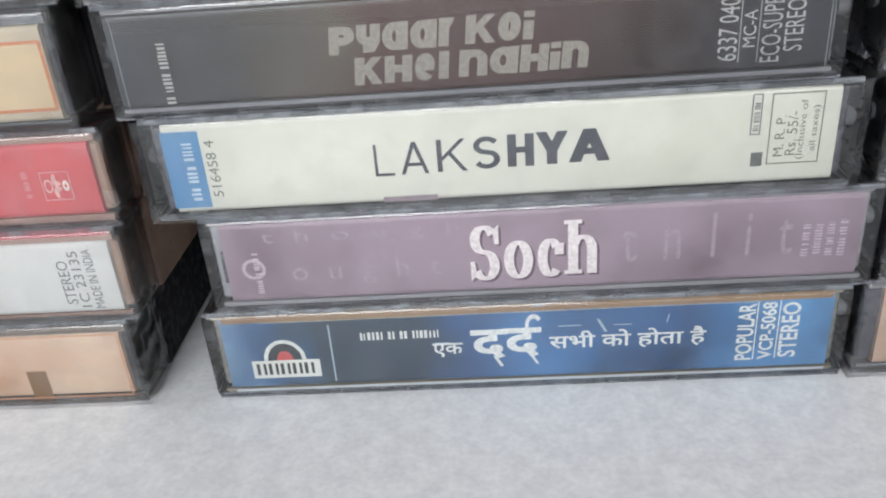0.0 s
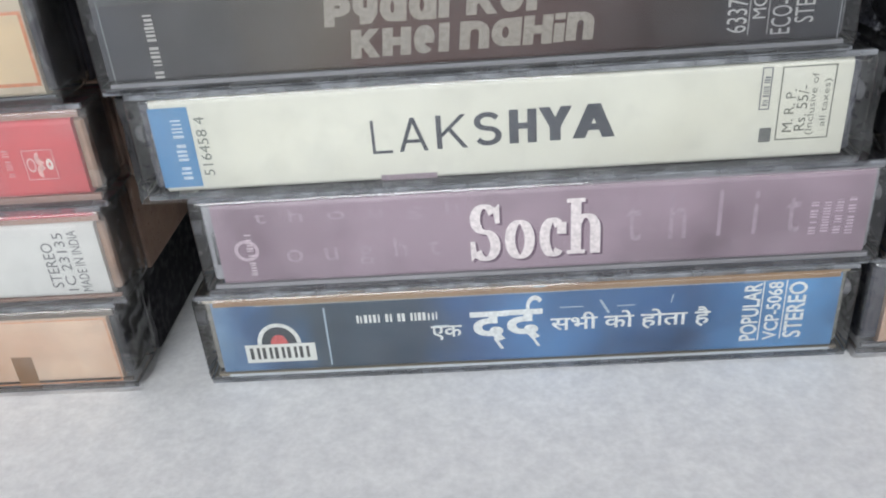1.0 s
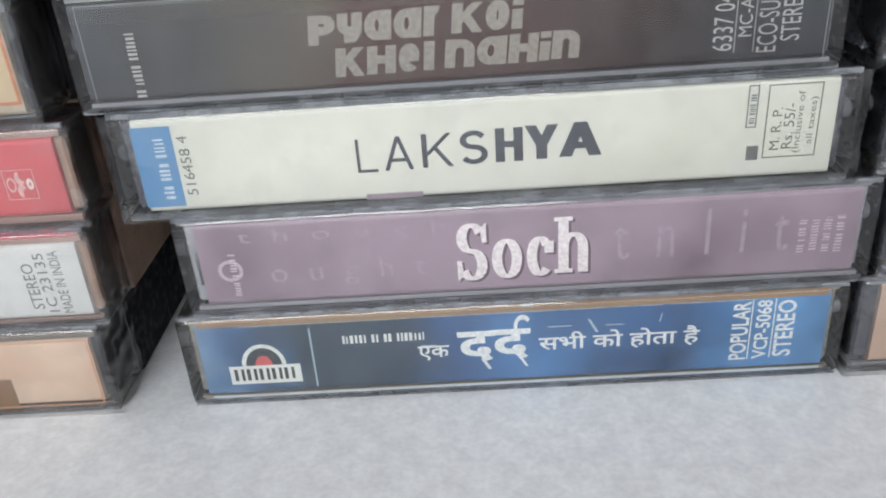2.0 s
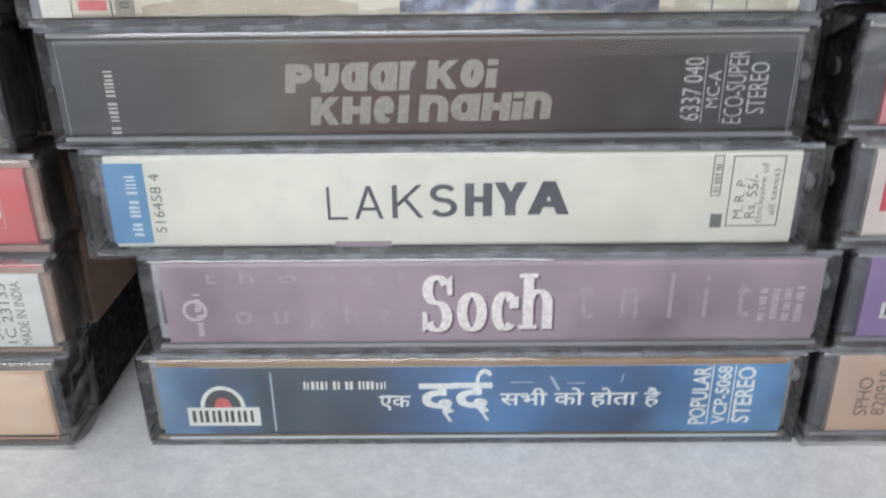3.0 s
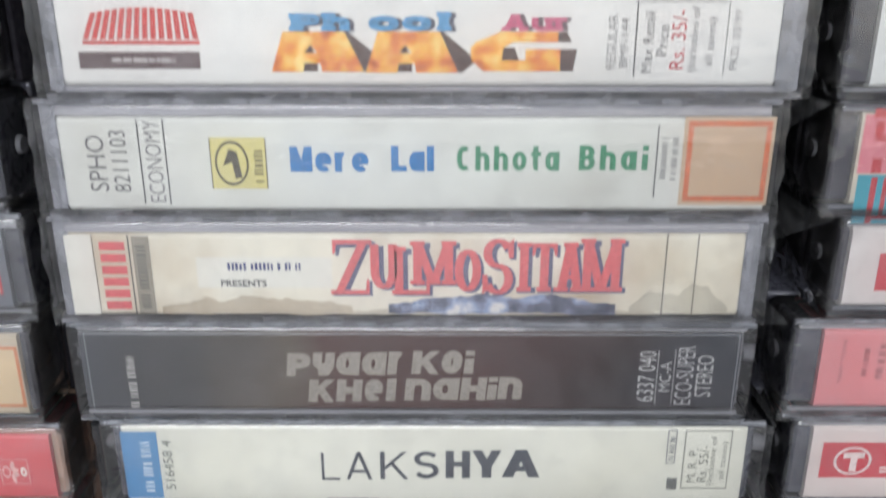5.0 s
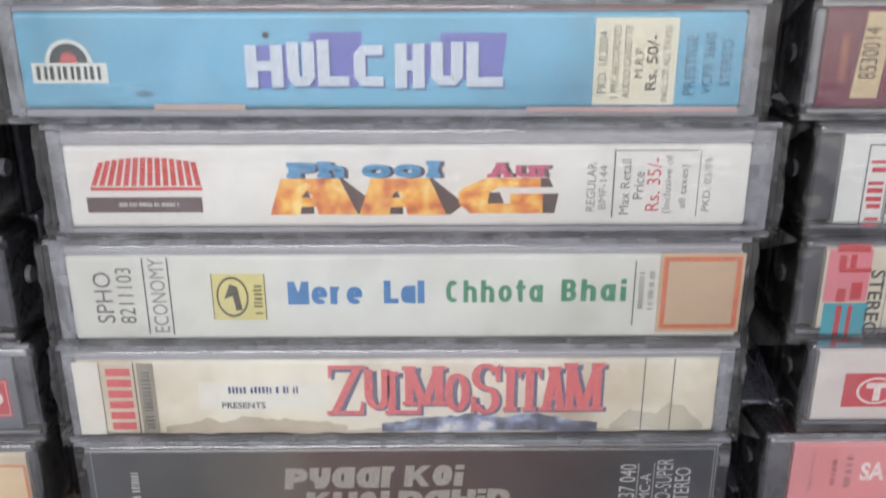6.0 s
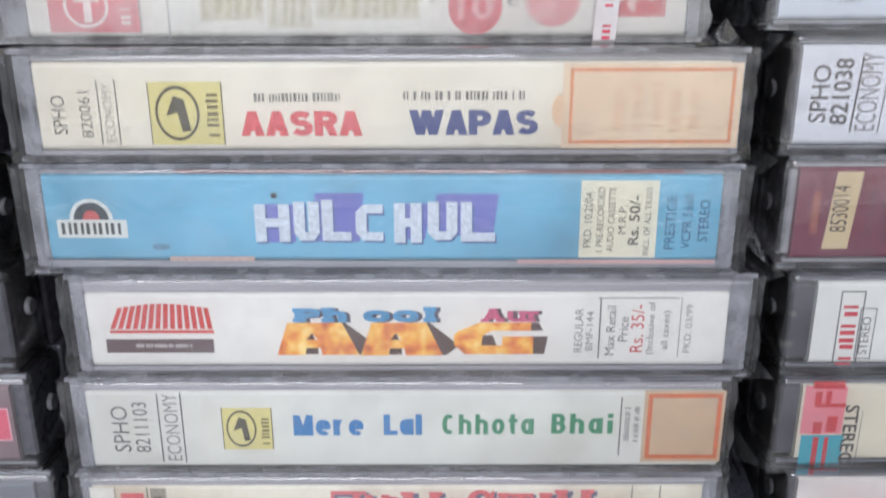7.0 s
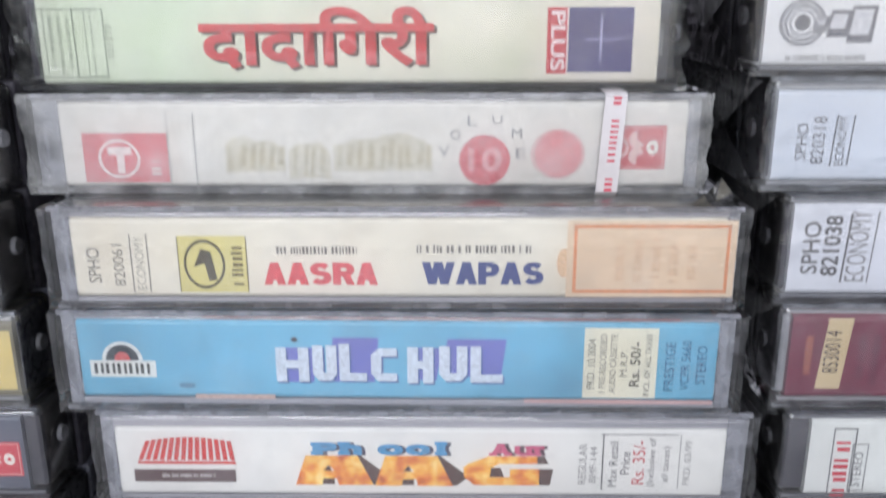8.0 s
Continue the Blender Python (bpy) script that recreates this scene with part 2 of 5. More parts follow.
def text(card, words, x0, z0, x1, z1, colour, turn=0, bold=0.0, shear=0.0, lift=0.06, name="lettering", label="", stock=None):
    """Words fitted into a rectangle of the card, in millimetres. turn: 1 reads upwards, -1 downwards."""
    cu = bpy.data.curves.new(name, "FONT")
    cu.body, cu.offset, cu.resolution_u, cu.shear = words, bold, 3, shear
    tmp = bpy.data.objects.new("tmp", cu)
    me = bpy.data.meshes.new_from_object(tmp)
    bpy.data.objects.remove(tmp)
    me.name = name
    lift = raised(lift)
    co = np.empty(len(me.vertices) * 3)
    me.vertices.foreach_get("co", co)
    co = co.reshape(-1, 3)
    p, q = co[:, 0].copy(), co[:, 1].copy()
    if turn:
        p, q = -turn * q, turn * p
    p = (p - p.min()) / max(np.ptp(p), 1e-6) * (x1 - x0) + x0
    q = (q - q.min()) / max(np.ptp(q), 1e-6) * (z1 - z0) + z0
    # each letter a hair before the last, where they touch
    island = list(range(len(me.vertices)))

    def root(i):
        while island[i] != i:
            island[i] = island[island[i]]
            i = island[i]
        return i

    for e in me.edges:
        i, j = root(e.vertices[0]), root(e.vertices[1])
        island[max(i, j)] = min(i, j)
    roots = [root(i) for i in range(len(island))]
    order = {r: k for k, r in enumerate(sorted(set(roots)))}
    deep = np.array([lift + 0.0012 * (order[r] % 7) for r in roots])
    me.vertices.foreach_set("co", np.stack([p * MM, -deep * MM, q * MM], 1).ravel())
    me.materials.clear()
    me.materials.append(stock or ink(colour))
    me.update()
    ob = new(name, me)
    ob.parent = card
    if label:
        ob["label"] = label
    return ob


def frame_line(card, x0, z0, x1, z1, colour, w=0.18, name="print_or_glint_frame", lift=0.08):
    bm = bmesh.new()
    for a, b, c, d in ((x0, z0, x1, z0 + w), (x0, z1 - w, x1, z1), (x0, z0 + w, x0 + w, z1 - w), (x1 - w, z0 + w, x1, z1 - w)):
        bm.faces.new([bm.verts.new((x * MM, -lift * MM, z * MM)) for x, z in ((a, b), (c, b), (c, d), (a, d))])
    return finish(bm, ink(colour), name, card)


def disc(card, cx, cz, rx, rz, colour, inner=0.0, a0=0.0, a1=360.0, lift=0.07, name="logo_disc"):
    bm, steps = bmesh.new(), 28
    lift = raised(lift)
    pts = [(math.cos(radians(a0 + (a1 - a0) * k / steps)), math.sin(radians(a0 + (a1 - a0) * k / steps))) for k in range(steps + 1)]
    outer = [bm.verts.new(((cx + rx * c) * MM, -lift * MM, (cz + rz * s) * MM)) for c, s in pts]
    if inner:
        ins = [bm.verts.new(((cx + rx * inner * c) * MM, -lift * MM, (cz + rz * inner * s) * MM)) for c, s in pts]
        for k in range(steps):
            bm.faces.new((outer[k], outer[k + 1], ins[k + 1], ins[k]))
    else:
        mid = bm.verts.new((cx * MM, -lift * MM, cz * MM))
        for k in range(steps):
            bm.faces.new((outer[k], outer[k + 1], mid))
    return finish(bm, ink(colour), name, card)


def arch_logo(card, x0, z0, x1, z1, dark=(50, 58, 66), paperc=(226, 228, 224)):
    """A pale name plate with a sun rising over it inside an arch."""
    h, cx, w = z1 - z0, (x0 + x1) / 2, x1 - x0
    zp = z0 + h * 0.47
    disc(card, cx, zp, w * 0.31, h * 0.53, paperc, 0.0, 0, 180, 0.06, "logo_arch")
    disc(card, cx, zp, w * 0.25, h * 0.44, dark, 0.0, 0, 180, 0.08, "logo_arch")
    disc(card, cx, zp, w * 0.12, h * 0.24, (206, 92, 92), 0.0, 0, 180, 0.10, "logo_sun")
    bar(card, x0, z0, x1, zp, paperc, "logo_plate", 0.11)
    bm = bmesh.new()
    for k in range(10):
        a = x0 + w * (0.06 + 0.088 * k + (0.012 if k % 2 else 0.0))
        b = a + w * (0.042 if k % 2 else 0.05)
        bm.faces.new([bm.verts.new((x * MM, -0.13 * MM, z * MM)) for x, z in ((a, z0 + h * 0.09), (b, z0 + h * 0.09), (b, z0 + h * 0.39), (a, z0 + h * 0.39))])
    finish(bm, ink((58, 60, 58)), "logo_mark", card)


def oval_logo(card, x0, z0, x1, z1):
    """A yellow square badge with a dark oval figure and a strip of marks beside it."""
    w, h = x1 - x0, z1 - z0
    bar(card, x0, z0, x1, z1, (214, 204, 136), "logo_plate", 0.05)
    frame = (70, 62, 40)
    for a in (x0, x1 - 0.15):
        bar(card, a, z0, a + 0.15, z1, frame, "logo_edge", 0.07)
    cx, cz = x0 + w * 0.38, z0 + h * 0.5
    disc(card, cx, cz, w * 0.30, h * 0.44, frame, 0.88)
    finish(flat([(cx - w * 0.16, cz - h * 0.05), (cx - w * 0.04, cz + h * 0.28), (cx + w * 0.1, cz + h * 0.22), (cx + w * 0.17, cz - h * 0.28), (cx + w * 0.05, cz - h * 0.3), (cx + w * 0.0, cz + h * 0.02)], -0.07), ink(frame), "logo_mark", card)
    bars(card, x0 + w * 0.74, z0 + h * 0.1, x0 + w * 0.96, z0 + h * 0.92, (112, 100, 58), 1, True, 0.75, 3)


def ring_logo(card, x0, z0, x1, z1, red=(205, 72, 84), pale=(235, 225, 222)):
    """A red badge with a ringed upright mark and a small strip."""
    w, h = x1 - x0, z1 - z0
    bar(card, x0, z0, x1, z1, red, "logo_plate", 0.05)
    cx, cz = x0 + w * 0.42, z0 + h * 0.48
    disc(card, cx, cz, w * 0.25, h * 0.40, pale, 0.86)
    bar(card, cx - w * 0.13, cz + h * 0.08, cx + w * 0.15, cz + h * 0.24, pale, "logo_mark", 0.08)
    bar(card, cx - w * 0.03, cz - h * 0.30, cx + w * 0.06, cz + h * 0.1, pale, "logo_mark", 0.08)
    bars(card, x0 + w * 0.78, z0 + h * 0.12, x0 + w * 0.92, z0 + h * 0.5, pale, 1, True, 0.8, 5)


def blob_logo(card, x0, z0, x1, z1, red=(200, 74, 84), pale=(232, 190, 186)):
    """A red badge with two curled shapes and a dot."""
    w, h = x1 - x0, z1 - z0
    bar(card, x0, z0, x1, z1, red, "logo_plate", 0.05)
    frame_line(card, x0 + 0.3, z0 + 0.3, x1 - 0.3, z1 - 0.3, pale, 0.12)
    disc(card, x0 + w * 0.25, z0 + h * 0.5, w * 0.13, h * 0.22, pale, 0.7)
    disc(card, x0 + w * 0.52, z0 + h * 0.68, w * 0.14, h * 0.2, pale, 0.0, 90, 330)
    disc(card, x0 + w * 0.52, z0 + h * 0.3, w * 0.14, h * 0.2, pale, 0.0, 30, 270)
    disc(card, x0 + w * 0.78, z0 + h * 0.5, w * 0.1, h * 0.17, (240, 235, 225), 0.35)


# ---- drawn letters, for titles in faces of their own ----
def arc(cx, cz, rx, rz, a0, a1, n=12):
    return [(cx + rx * math.cos(radians(a0 + (a1 - a0) * k / n)), cz + rz * math.sin(radians(a0 + (a1 - a0) * k / n))) for k in range(n + 1)]


# strokes in a unit box: ("d", foot and head) leans or stands, ("h", from, to, height) lies, ("c", points) bends, ("o", points) closes
GLYPH = {
    "A": [("d", 0, 0, 0.5, 1), ("d", 1, 0, 0.5, 1), ("h", 0.2, 0.8, 0.28)],
    "B": [("d", 0, 0, 0, 1), ("c", [(0, 1), (0.4, 1)] + arc(0.5, 0.76, 0.42, 0.24, 90, -90) + [(0, 0.52)]), ("c", [(0, 0.52), (0.5, 0.52)] + arc(0.55, 0.26, 0.45, 0.26, 90, -90) + [(0, 0)])],
    "C": [("c", arc(0.5, 0.5, 0.5, 0.5, 50, 310, 16))],
    "H": [("d", 0, 0, 0, 1), ("d", 1, 0, 1, 1), ("h", 0.05, 0.95, 0.52)],
    "I": [("d", 0.5, 0, 0.5, 1)],
    "K": [("d", 0, 0, 0, 1), ("d", 0.05, 0.36, 0.95, 1), ("d", 1, 0, 0.36, 0.62)],
    "L": [("d", 0, 0, 0, 1), ("h", 0, 1, 0)],
    "M": [("d", 0, 0, 0, 1), ("d", 1, 0, 1, 1), ("d", 0.5, 0, 0, 1), ("d", 0.5, 0, 1, 1)],
    "O": [("o", arc(0.5, 0.5, 0.5, 0.5, 0, 345, 23))],
    "P": [("d", 0, 0, 0, 1), ("c", [(0, 1), (0.5, 1)] + arc(0.58, 0.73, 0.42, 0.27, 90, -90) + [(0, 0.46)])],
    "R": [("d", 0, 0, 0, 1), ("c", [(0, 1), (0.5, 1)] + arc(0.58, 0.75, 0.4, 0.25, 90, -90) + [(0, 0.5)]), ("d", 1, 0, 0.62, 0.5)],
    "S": [("c", arc(0.5, 0.76, 0.48, 0.24, 25, 270) + arc(0.5, 0.26, 0.5, 0.26, 90, -155)[1:])],
    "T": [("d", 0.5, 0, 0.5, 1), ("h", 0, 1, 1)],
    "U": [("c", [(0, 1)] + arc(0.5, 0.4, 0.5, 0.4, 180, 360) + [(1, 1)])],
    "W": [("d", 0.25, 0, 0, 1), ("d", 0.25, 0, 0.5, 1), ("d", 0.75, 0, 0.5, 1), ("d", 0.75, 0, 1, 1)],
    "Y": [("d", 0.5, 0, 0.5, 0.48), ("d", 0.5, 0.4, 0, 1), ("d", 0.5, 0.4, 1, 1)],
    "Z": [("h", 0, 1, 1), ("h", 0, 1, 0), ("d", 0, 0, 1, 1)],
    "a": [("o", arc(0.45, 0.5, 0.45, 0.5, 0, 345, 23)), ("d", 1, 0, 1, 1)],
    "c": [("c", arc(0.5, 0.5, 0.5, 0.5, 40, 315, 16))],
    "e": [("h", 0.15, 0.95, 0.52), ("c", arc(0.5, 0.5, 0.5, 0.5, 0, 315, 16))],
    "h": [("d", 0, 0, 0, 1), ("c", [(0, 0.42)] + arc(0.5, 0.46, 0.5, 0.24, 180, 0) + [(1, 0)])],
    "i": [("d", 0.5, 0, 0.5, 0.66), ("d", 0.5, 0.78, 0.5, 1)],
    "l": [("d", 0.5, 0, 0.5, 1)],
    "n": [("d", 0, 0, 0, 1), ("c", [(0, 0.5)] + arc(0.5, 0.6, 0.5, 0.4, 180, 0) + [(1, 0)])],
    "o": [("o", arc(0.5, 0.5, 0.5, 0.5, 0, 345, 23))],
    "r": [("d", 0, 0, 0, 1), ("c", [(0, 0.55)] + arc(0.6, 0.6, 0.6, 0.4, 180, 70))],
    "t": [("c", [(0.4, 1), (0.4, 0.25), (0.55, 0), (1, 0)]), ("h", 0, 1, 0.72)],
    "u": [("c", [(0, 1)] + arc(0.5, 0.4, 0.5, 0.4, 180, 360) + [(1, 1)]), ("d", 1, 0, 1, 1)],
    "y": [("c", [(0, 1)] + arc(0.5, 0.62, 0.5, 0.26, 180, 360) + [(1, 1)]), ("c", [(1, 1), (1, 0.3), (0.8, 0), (0.1, 0)])],
    # squared faces
    "[U": [("c", [(0, 1), (0, 0.12), (0.12, 0), (0.88, 0), (1, 0.12), (1, 1)])],
    "[C": [("c", [(1, 0.95), (0.15, 0.95), (0, 0.82), (0, 0.15), (0.12, 0), (1, 0)])],
}


def letter(bm, kind, x0, z0, x1, z1, wv, wh, lift, serif=0.0, shear=0.0):
    """One letter in a rectangle, in millimetres: wv is the weight of its upright strokes, wh of its level ones."""
    w, h, count = x1 - x0, z1 - z0, [0]

    def face(points):
        count[0] += 1
        y = -(lift + 0.0012 * (count[0] % 9)) * MM
        bm.faces.new([bm.verts.new(((x + shear * (z - z0)) * MM, y, z * MM)) for x, z in points])

    def lying(xa, xb, z, t):
        face([(xa, z - t / 2), (xb, z - t / 2), (xb, z + t / 2), (xa, z + t / 2)])

    for kind_, *q in GLYPH[kind]:
        if kind_ == "d":
            (xa, za), (xb, zb) = [(x0 + wv / 2 + q[k] * (w - wv), z0 + q[k + 1] * h) for k in (0, 2)]
            face([(xa - wv / 2, za), (xa + wv / 2, za), (xb + wv / 2, zb), (xb - wv / 2, zb)])
            for x, f in ((xa, q[1]), (xb, q[3])):
                if serif and f in (0, 1):
                    lying(x - wv / 2 - serif, x + wv / 2 + serif, z0 + wh / 2 if f == 0 else z1 - wh / 2, wh)
        elif kind_ == "h":
            lying(x0 + q[0] * w, x0 + q[1] * w, z0 + wh / 2 + q[2] * (h - wh), wh)
        else:
            pts = [Vector((x0 + wv / 2 + x * (w - wv), z0 + wh / 2 + z * (h - wh))) for x, z in q[0]]
            pts = [p for k, p in enumerate(pts) if k == 0 or (p - pts[k - 1]).length > 1e-4]
            n = len(pts)
            shut = kind_ == "o"
            if not shut:
                for end, near in ((0, 1), (n - 1, n - 2)):
                    way = pts[end] - pts[near]
                    if abs(way.y) > abs(way.x) * 3 and q[0][0 if end == 0 else -1][1] in (0, 1):
                        pts[end] = pts[end] + way.normalized() * wh / 2
            rim = []
            for k in range(n):
                before, after = pts[(k - 1) % n if shut else max(0, k - 1)], pts[(k + 1) % n if shut else min(n - 1, k + 1)]
                way = (after - before).normalized()
                nx, nz = -way.y, way.x
                t = math.hypot(nx * wv, nz * wh) / 2
                rim.append(((pts[k].x + nx * t, pts[k].y + nz * t), (pts[k].x - nx * t, pts[k].y - nz * t)))
            count[0] += 1
            y = -(lift + 0.0012 * (count[0] % 9)) * MM
            made = [[bm.verts.new(((x + shear * (z - z0)) * MM, y, z * MM)) for x, z in pair] for pair in rim]
            for k in range(n if shut else n - 1):
                a, b = made[k], made[(k + 1) % n]
                bm.faces.new((a[0], a[1], b[1], b[0]))
    # serifs at the ends of the bent letters
    if serif and kind == "S":
        face([(x1 - wh, z1 - h * 0.34), (x1, z1 - h * 0.34), (x1, z1), (x1 - wh * 1.4, z1 - h * 0.1)])
        face([(x0, z0), (x0 + wh * 1.4, z0 + h * 0.1), (x0 + wh, z0 + h * 0.36), (x0, z0 + h * 0.36)])
    if serif and kind == "c":
        face([(x1 - wv * 0.9, z1 - h * 0.42), (x1, z1 - h * 0.42), (x1, z1 - h * 0.12), (x1 - wv * 0.9, z1 - h * 0.12)])
    if serif and kind in ("L", "Z"):
        face([(x1 - wh, z0), (x1, z0), (x1, z0 + h * 0.28), (x1 - wh * 0.5, z0 + h * 0.28)])
    if serif and kind in ("T", "Z"):
        face([(x0, z1), (x0 + wh, z1), (x0 + wh * 0.5, z1 - h * 0.26), (x0, z1 - h * 0.26)])
    if serif and kind == "T":
        face([(x1 - wh, z1), (x1, z1), (x1, z1 - h * 0.26), (x1 - wh * 0.5, z1 - h * 0.26)])


def lettered(card, kinds, boxes, colour, wv, wh, serif=0.0, shear=0.0, lift=0.07, shift=(0.0, 0.0), stock=None, label=""):
    """A drawn title: one rectangle for each letter."""
    bm = bmesh.new()
    lift = raised(lift)
    for k, (kind, (x0, z0, x1, z1)) in enumerate(zip(kinds, boxes)):
        v = wv[k] if isinstance(wv, (list, tuple)) else wv
        f = wh[k] if isinstance(wh, (list, tuple)) else wh
        letter(bm, kind, x0 + shift[0], z0 + shift[1], x1 + shift[0], z1 + shift[1], v, f, lift, serif, shear)
    return finish(bm, stock or ink(colour), "lettering", card, label)


BROAD = {"M": 1.3, "W": 1.55, "I": 0.45, "i": 0.42, "l": 0.42, "t": 0.7, "r": 0.85}


def row(kinds, x0, z0, x1, z1, gap=0.16, low=0.78):
    """Rectangles for the letters of a word, set side by side; small letters are lower."""
    broad = [BROAD.get(k, 1.0) for k in kinds]
    unit = (x1 - x0) / (sum(broad) + gap * (len(kinds) - 1))
    out, x = [], x0
    for k, b in zip(kinds, broad):
        out.append((x, z0, x + b * unit, z0 + (z1 - z0) * (low if k in "aceornuy" else 1.0)))
        x += (b + gap) * unit
    return out


def blot(card, x0, z0, x1, z1, material, seed, lift=0.04, rough=0.25, name="stain", label=""):
    """A patch with a ragged outline."""
    n, h = 60, z1 - z0

    def wave(x, k):
        p = Vector((x * 0.22, seed * 1.7, k))
        return 0.5 + 0.7 * noise.noise(p) + 0.3 * noise.noise(p * 4)

    ends = [min(1.0, 5 * k / n, 5 * (n - k) / n) for k in range(n + 1)]
    line = [x0 + (x1 - x0) * k / n for k in range(n + 1)]
    foot = [(x, z0 + h * rough * 0.3 * max(0.0, wave(x, 7.3))) for x in line]
    top = [(x, max(f[1] + 0.05, z0 + (h - h * rough * max(0.0, wave(x, 1.1))) * (1 - rough + rough * e))) for x, e, f in zip(line, ends, foot)]
    bm, y = bmesh.new(), -raised(lift) * MM
    up, low = [[bm.verts.new((x * MM, y, z * MM)) for x, z in line] for line in (top, foot)]
    for k in range(n):
        bm.faces.new((low[k], low[k + 1], up[k + 1], up[k]))
    return finish(bm, material, name, card, label)


def slices(card, bands, x0, z0, x1, z1, material, lift, name="lettering"):
    """A block letter cut into level bands: heights, then left and right edges below and above."""
    bm, y = bmesh.new(), -raised(lift) * MM
    for f0, f1, a0, b0, a1, b1 in bands:
        q = ((a0, f0), (b0, f0), (b1, f1), (a1, f1))
        bm.faces.new([bm.verts.new(((x0 + (x1 - x0) * x) * MM, y, (z0 + (z1 - z0) * z) * MM)) for x, z in q])
    return finish(bm, material, name, card)


# ---- the cassette in its case ----
def film(w, h, depth, seed, amount):
    """Loose cellophane round a case: a box skin, creased most at its two ends."""
    bm = bmesh.new()
    nx, nz, ny = 84, 26, 24
    noise_at = Vector((seed * 3.7, seed * 1.3, seed * 0.7))
    grid = {}

    def vert(i, j, k):
        key = (i, j, k)
        if key not in grid:
            x, y, z = math.sin((i / nx - 0.5) * math.pi) * (w + 0.7) / 2, (j / ny) ** 1.7 * (depth + 0.6) - 1.65, (k / nz) * (h - 0.1) + 0.05
            end = max(0.0, abs(x) - w / 2 + 7) / 7
            p = Vector((x * 0.35, y * 0.25, z * 0.35)) + noise_at
            q = noise.noise_vector(p) + noise.noise_vector(p * 2.1) * 0.3
            s = amount * (0.05 + 0.5 * end * end) * (0.12 + 0.88 * math.exp(-max(0.0, y) / 9))
            mid = min(1.0, min(z, h - z) / 2.0)
            grid[key] = bm.verts.new(((x + q.x * s * 1.2) * MM, (y + q.y * s * 0.8 - 0.05) * MM, (z + q.z * s * 0.25 * mid) * MM))
        return grid[key]

    for i in range(nx):
        for k in range(nz):
            bm.faces.new((vert(i, 0, k), vert(i + 1, 0, k), vert(i + 1, 0, k + 1), vert(i, 0, k + 1)))
    for j in range(ny):
        for k in range(nz):
            bm.faces.new((vert(0, j + 1, k), vert(0, j, k), vert(0, j, k + 1), vert(0, j + 1, k + 1)))
            bm.faces.new((vert(nx, j, k), vert(nx, j + 1, k), vert(nx, j + 1, k + 1), vert(nx, j, k + 1)))
    return bm


def fold(side, w, h, depth, rng):
    """The envelope fold of cellophane on one end of a case: two overlapping flaps, slightly buckled."""
    bm = bmesh.new()
    x = side * (w / 2 + 0.75)
    tip = rng.uniform(7, 13)
    for k, (start, peak) in enumerate(((0.6, h * 0.62), (h - 0.6, h * 0.38))):
        front, point, rear = Vector((-1, start)), Vector((tip + 12 - 2 * k, peak)), Vector((depth * 0.8, start))
        grid = {}
        for i in range(9):
            for j in range(9 - i):
                p = (front * (8 - i - j) + point * i + rear * j) / 8
                out = 0.12 * k + 0.35 * noise.noise(Vector((p.x * 0.25, p.y * 0.4, tip + k)))
                grid[i, j] = bm.verts.new(((x + side * out) * MM, p.x * MM, p.y * MM))
        for i in range(8):
            for j in range(8 - i):
                bm.faces.new((grid[i, j], grid[i, j + 1], grid[i + 1, j]))
                if i + j < 7:
                    bm.faces.new((grid[i, j + 1], grid[i + 1, j + 1], grid[i + 1, j]))
    return bm


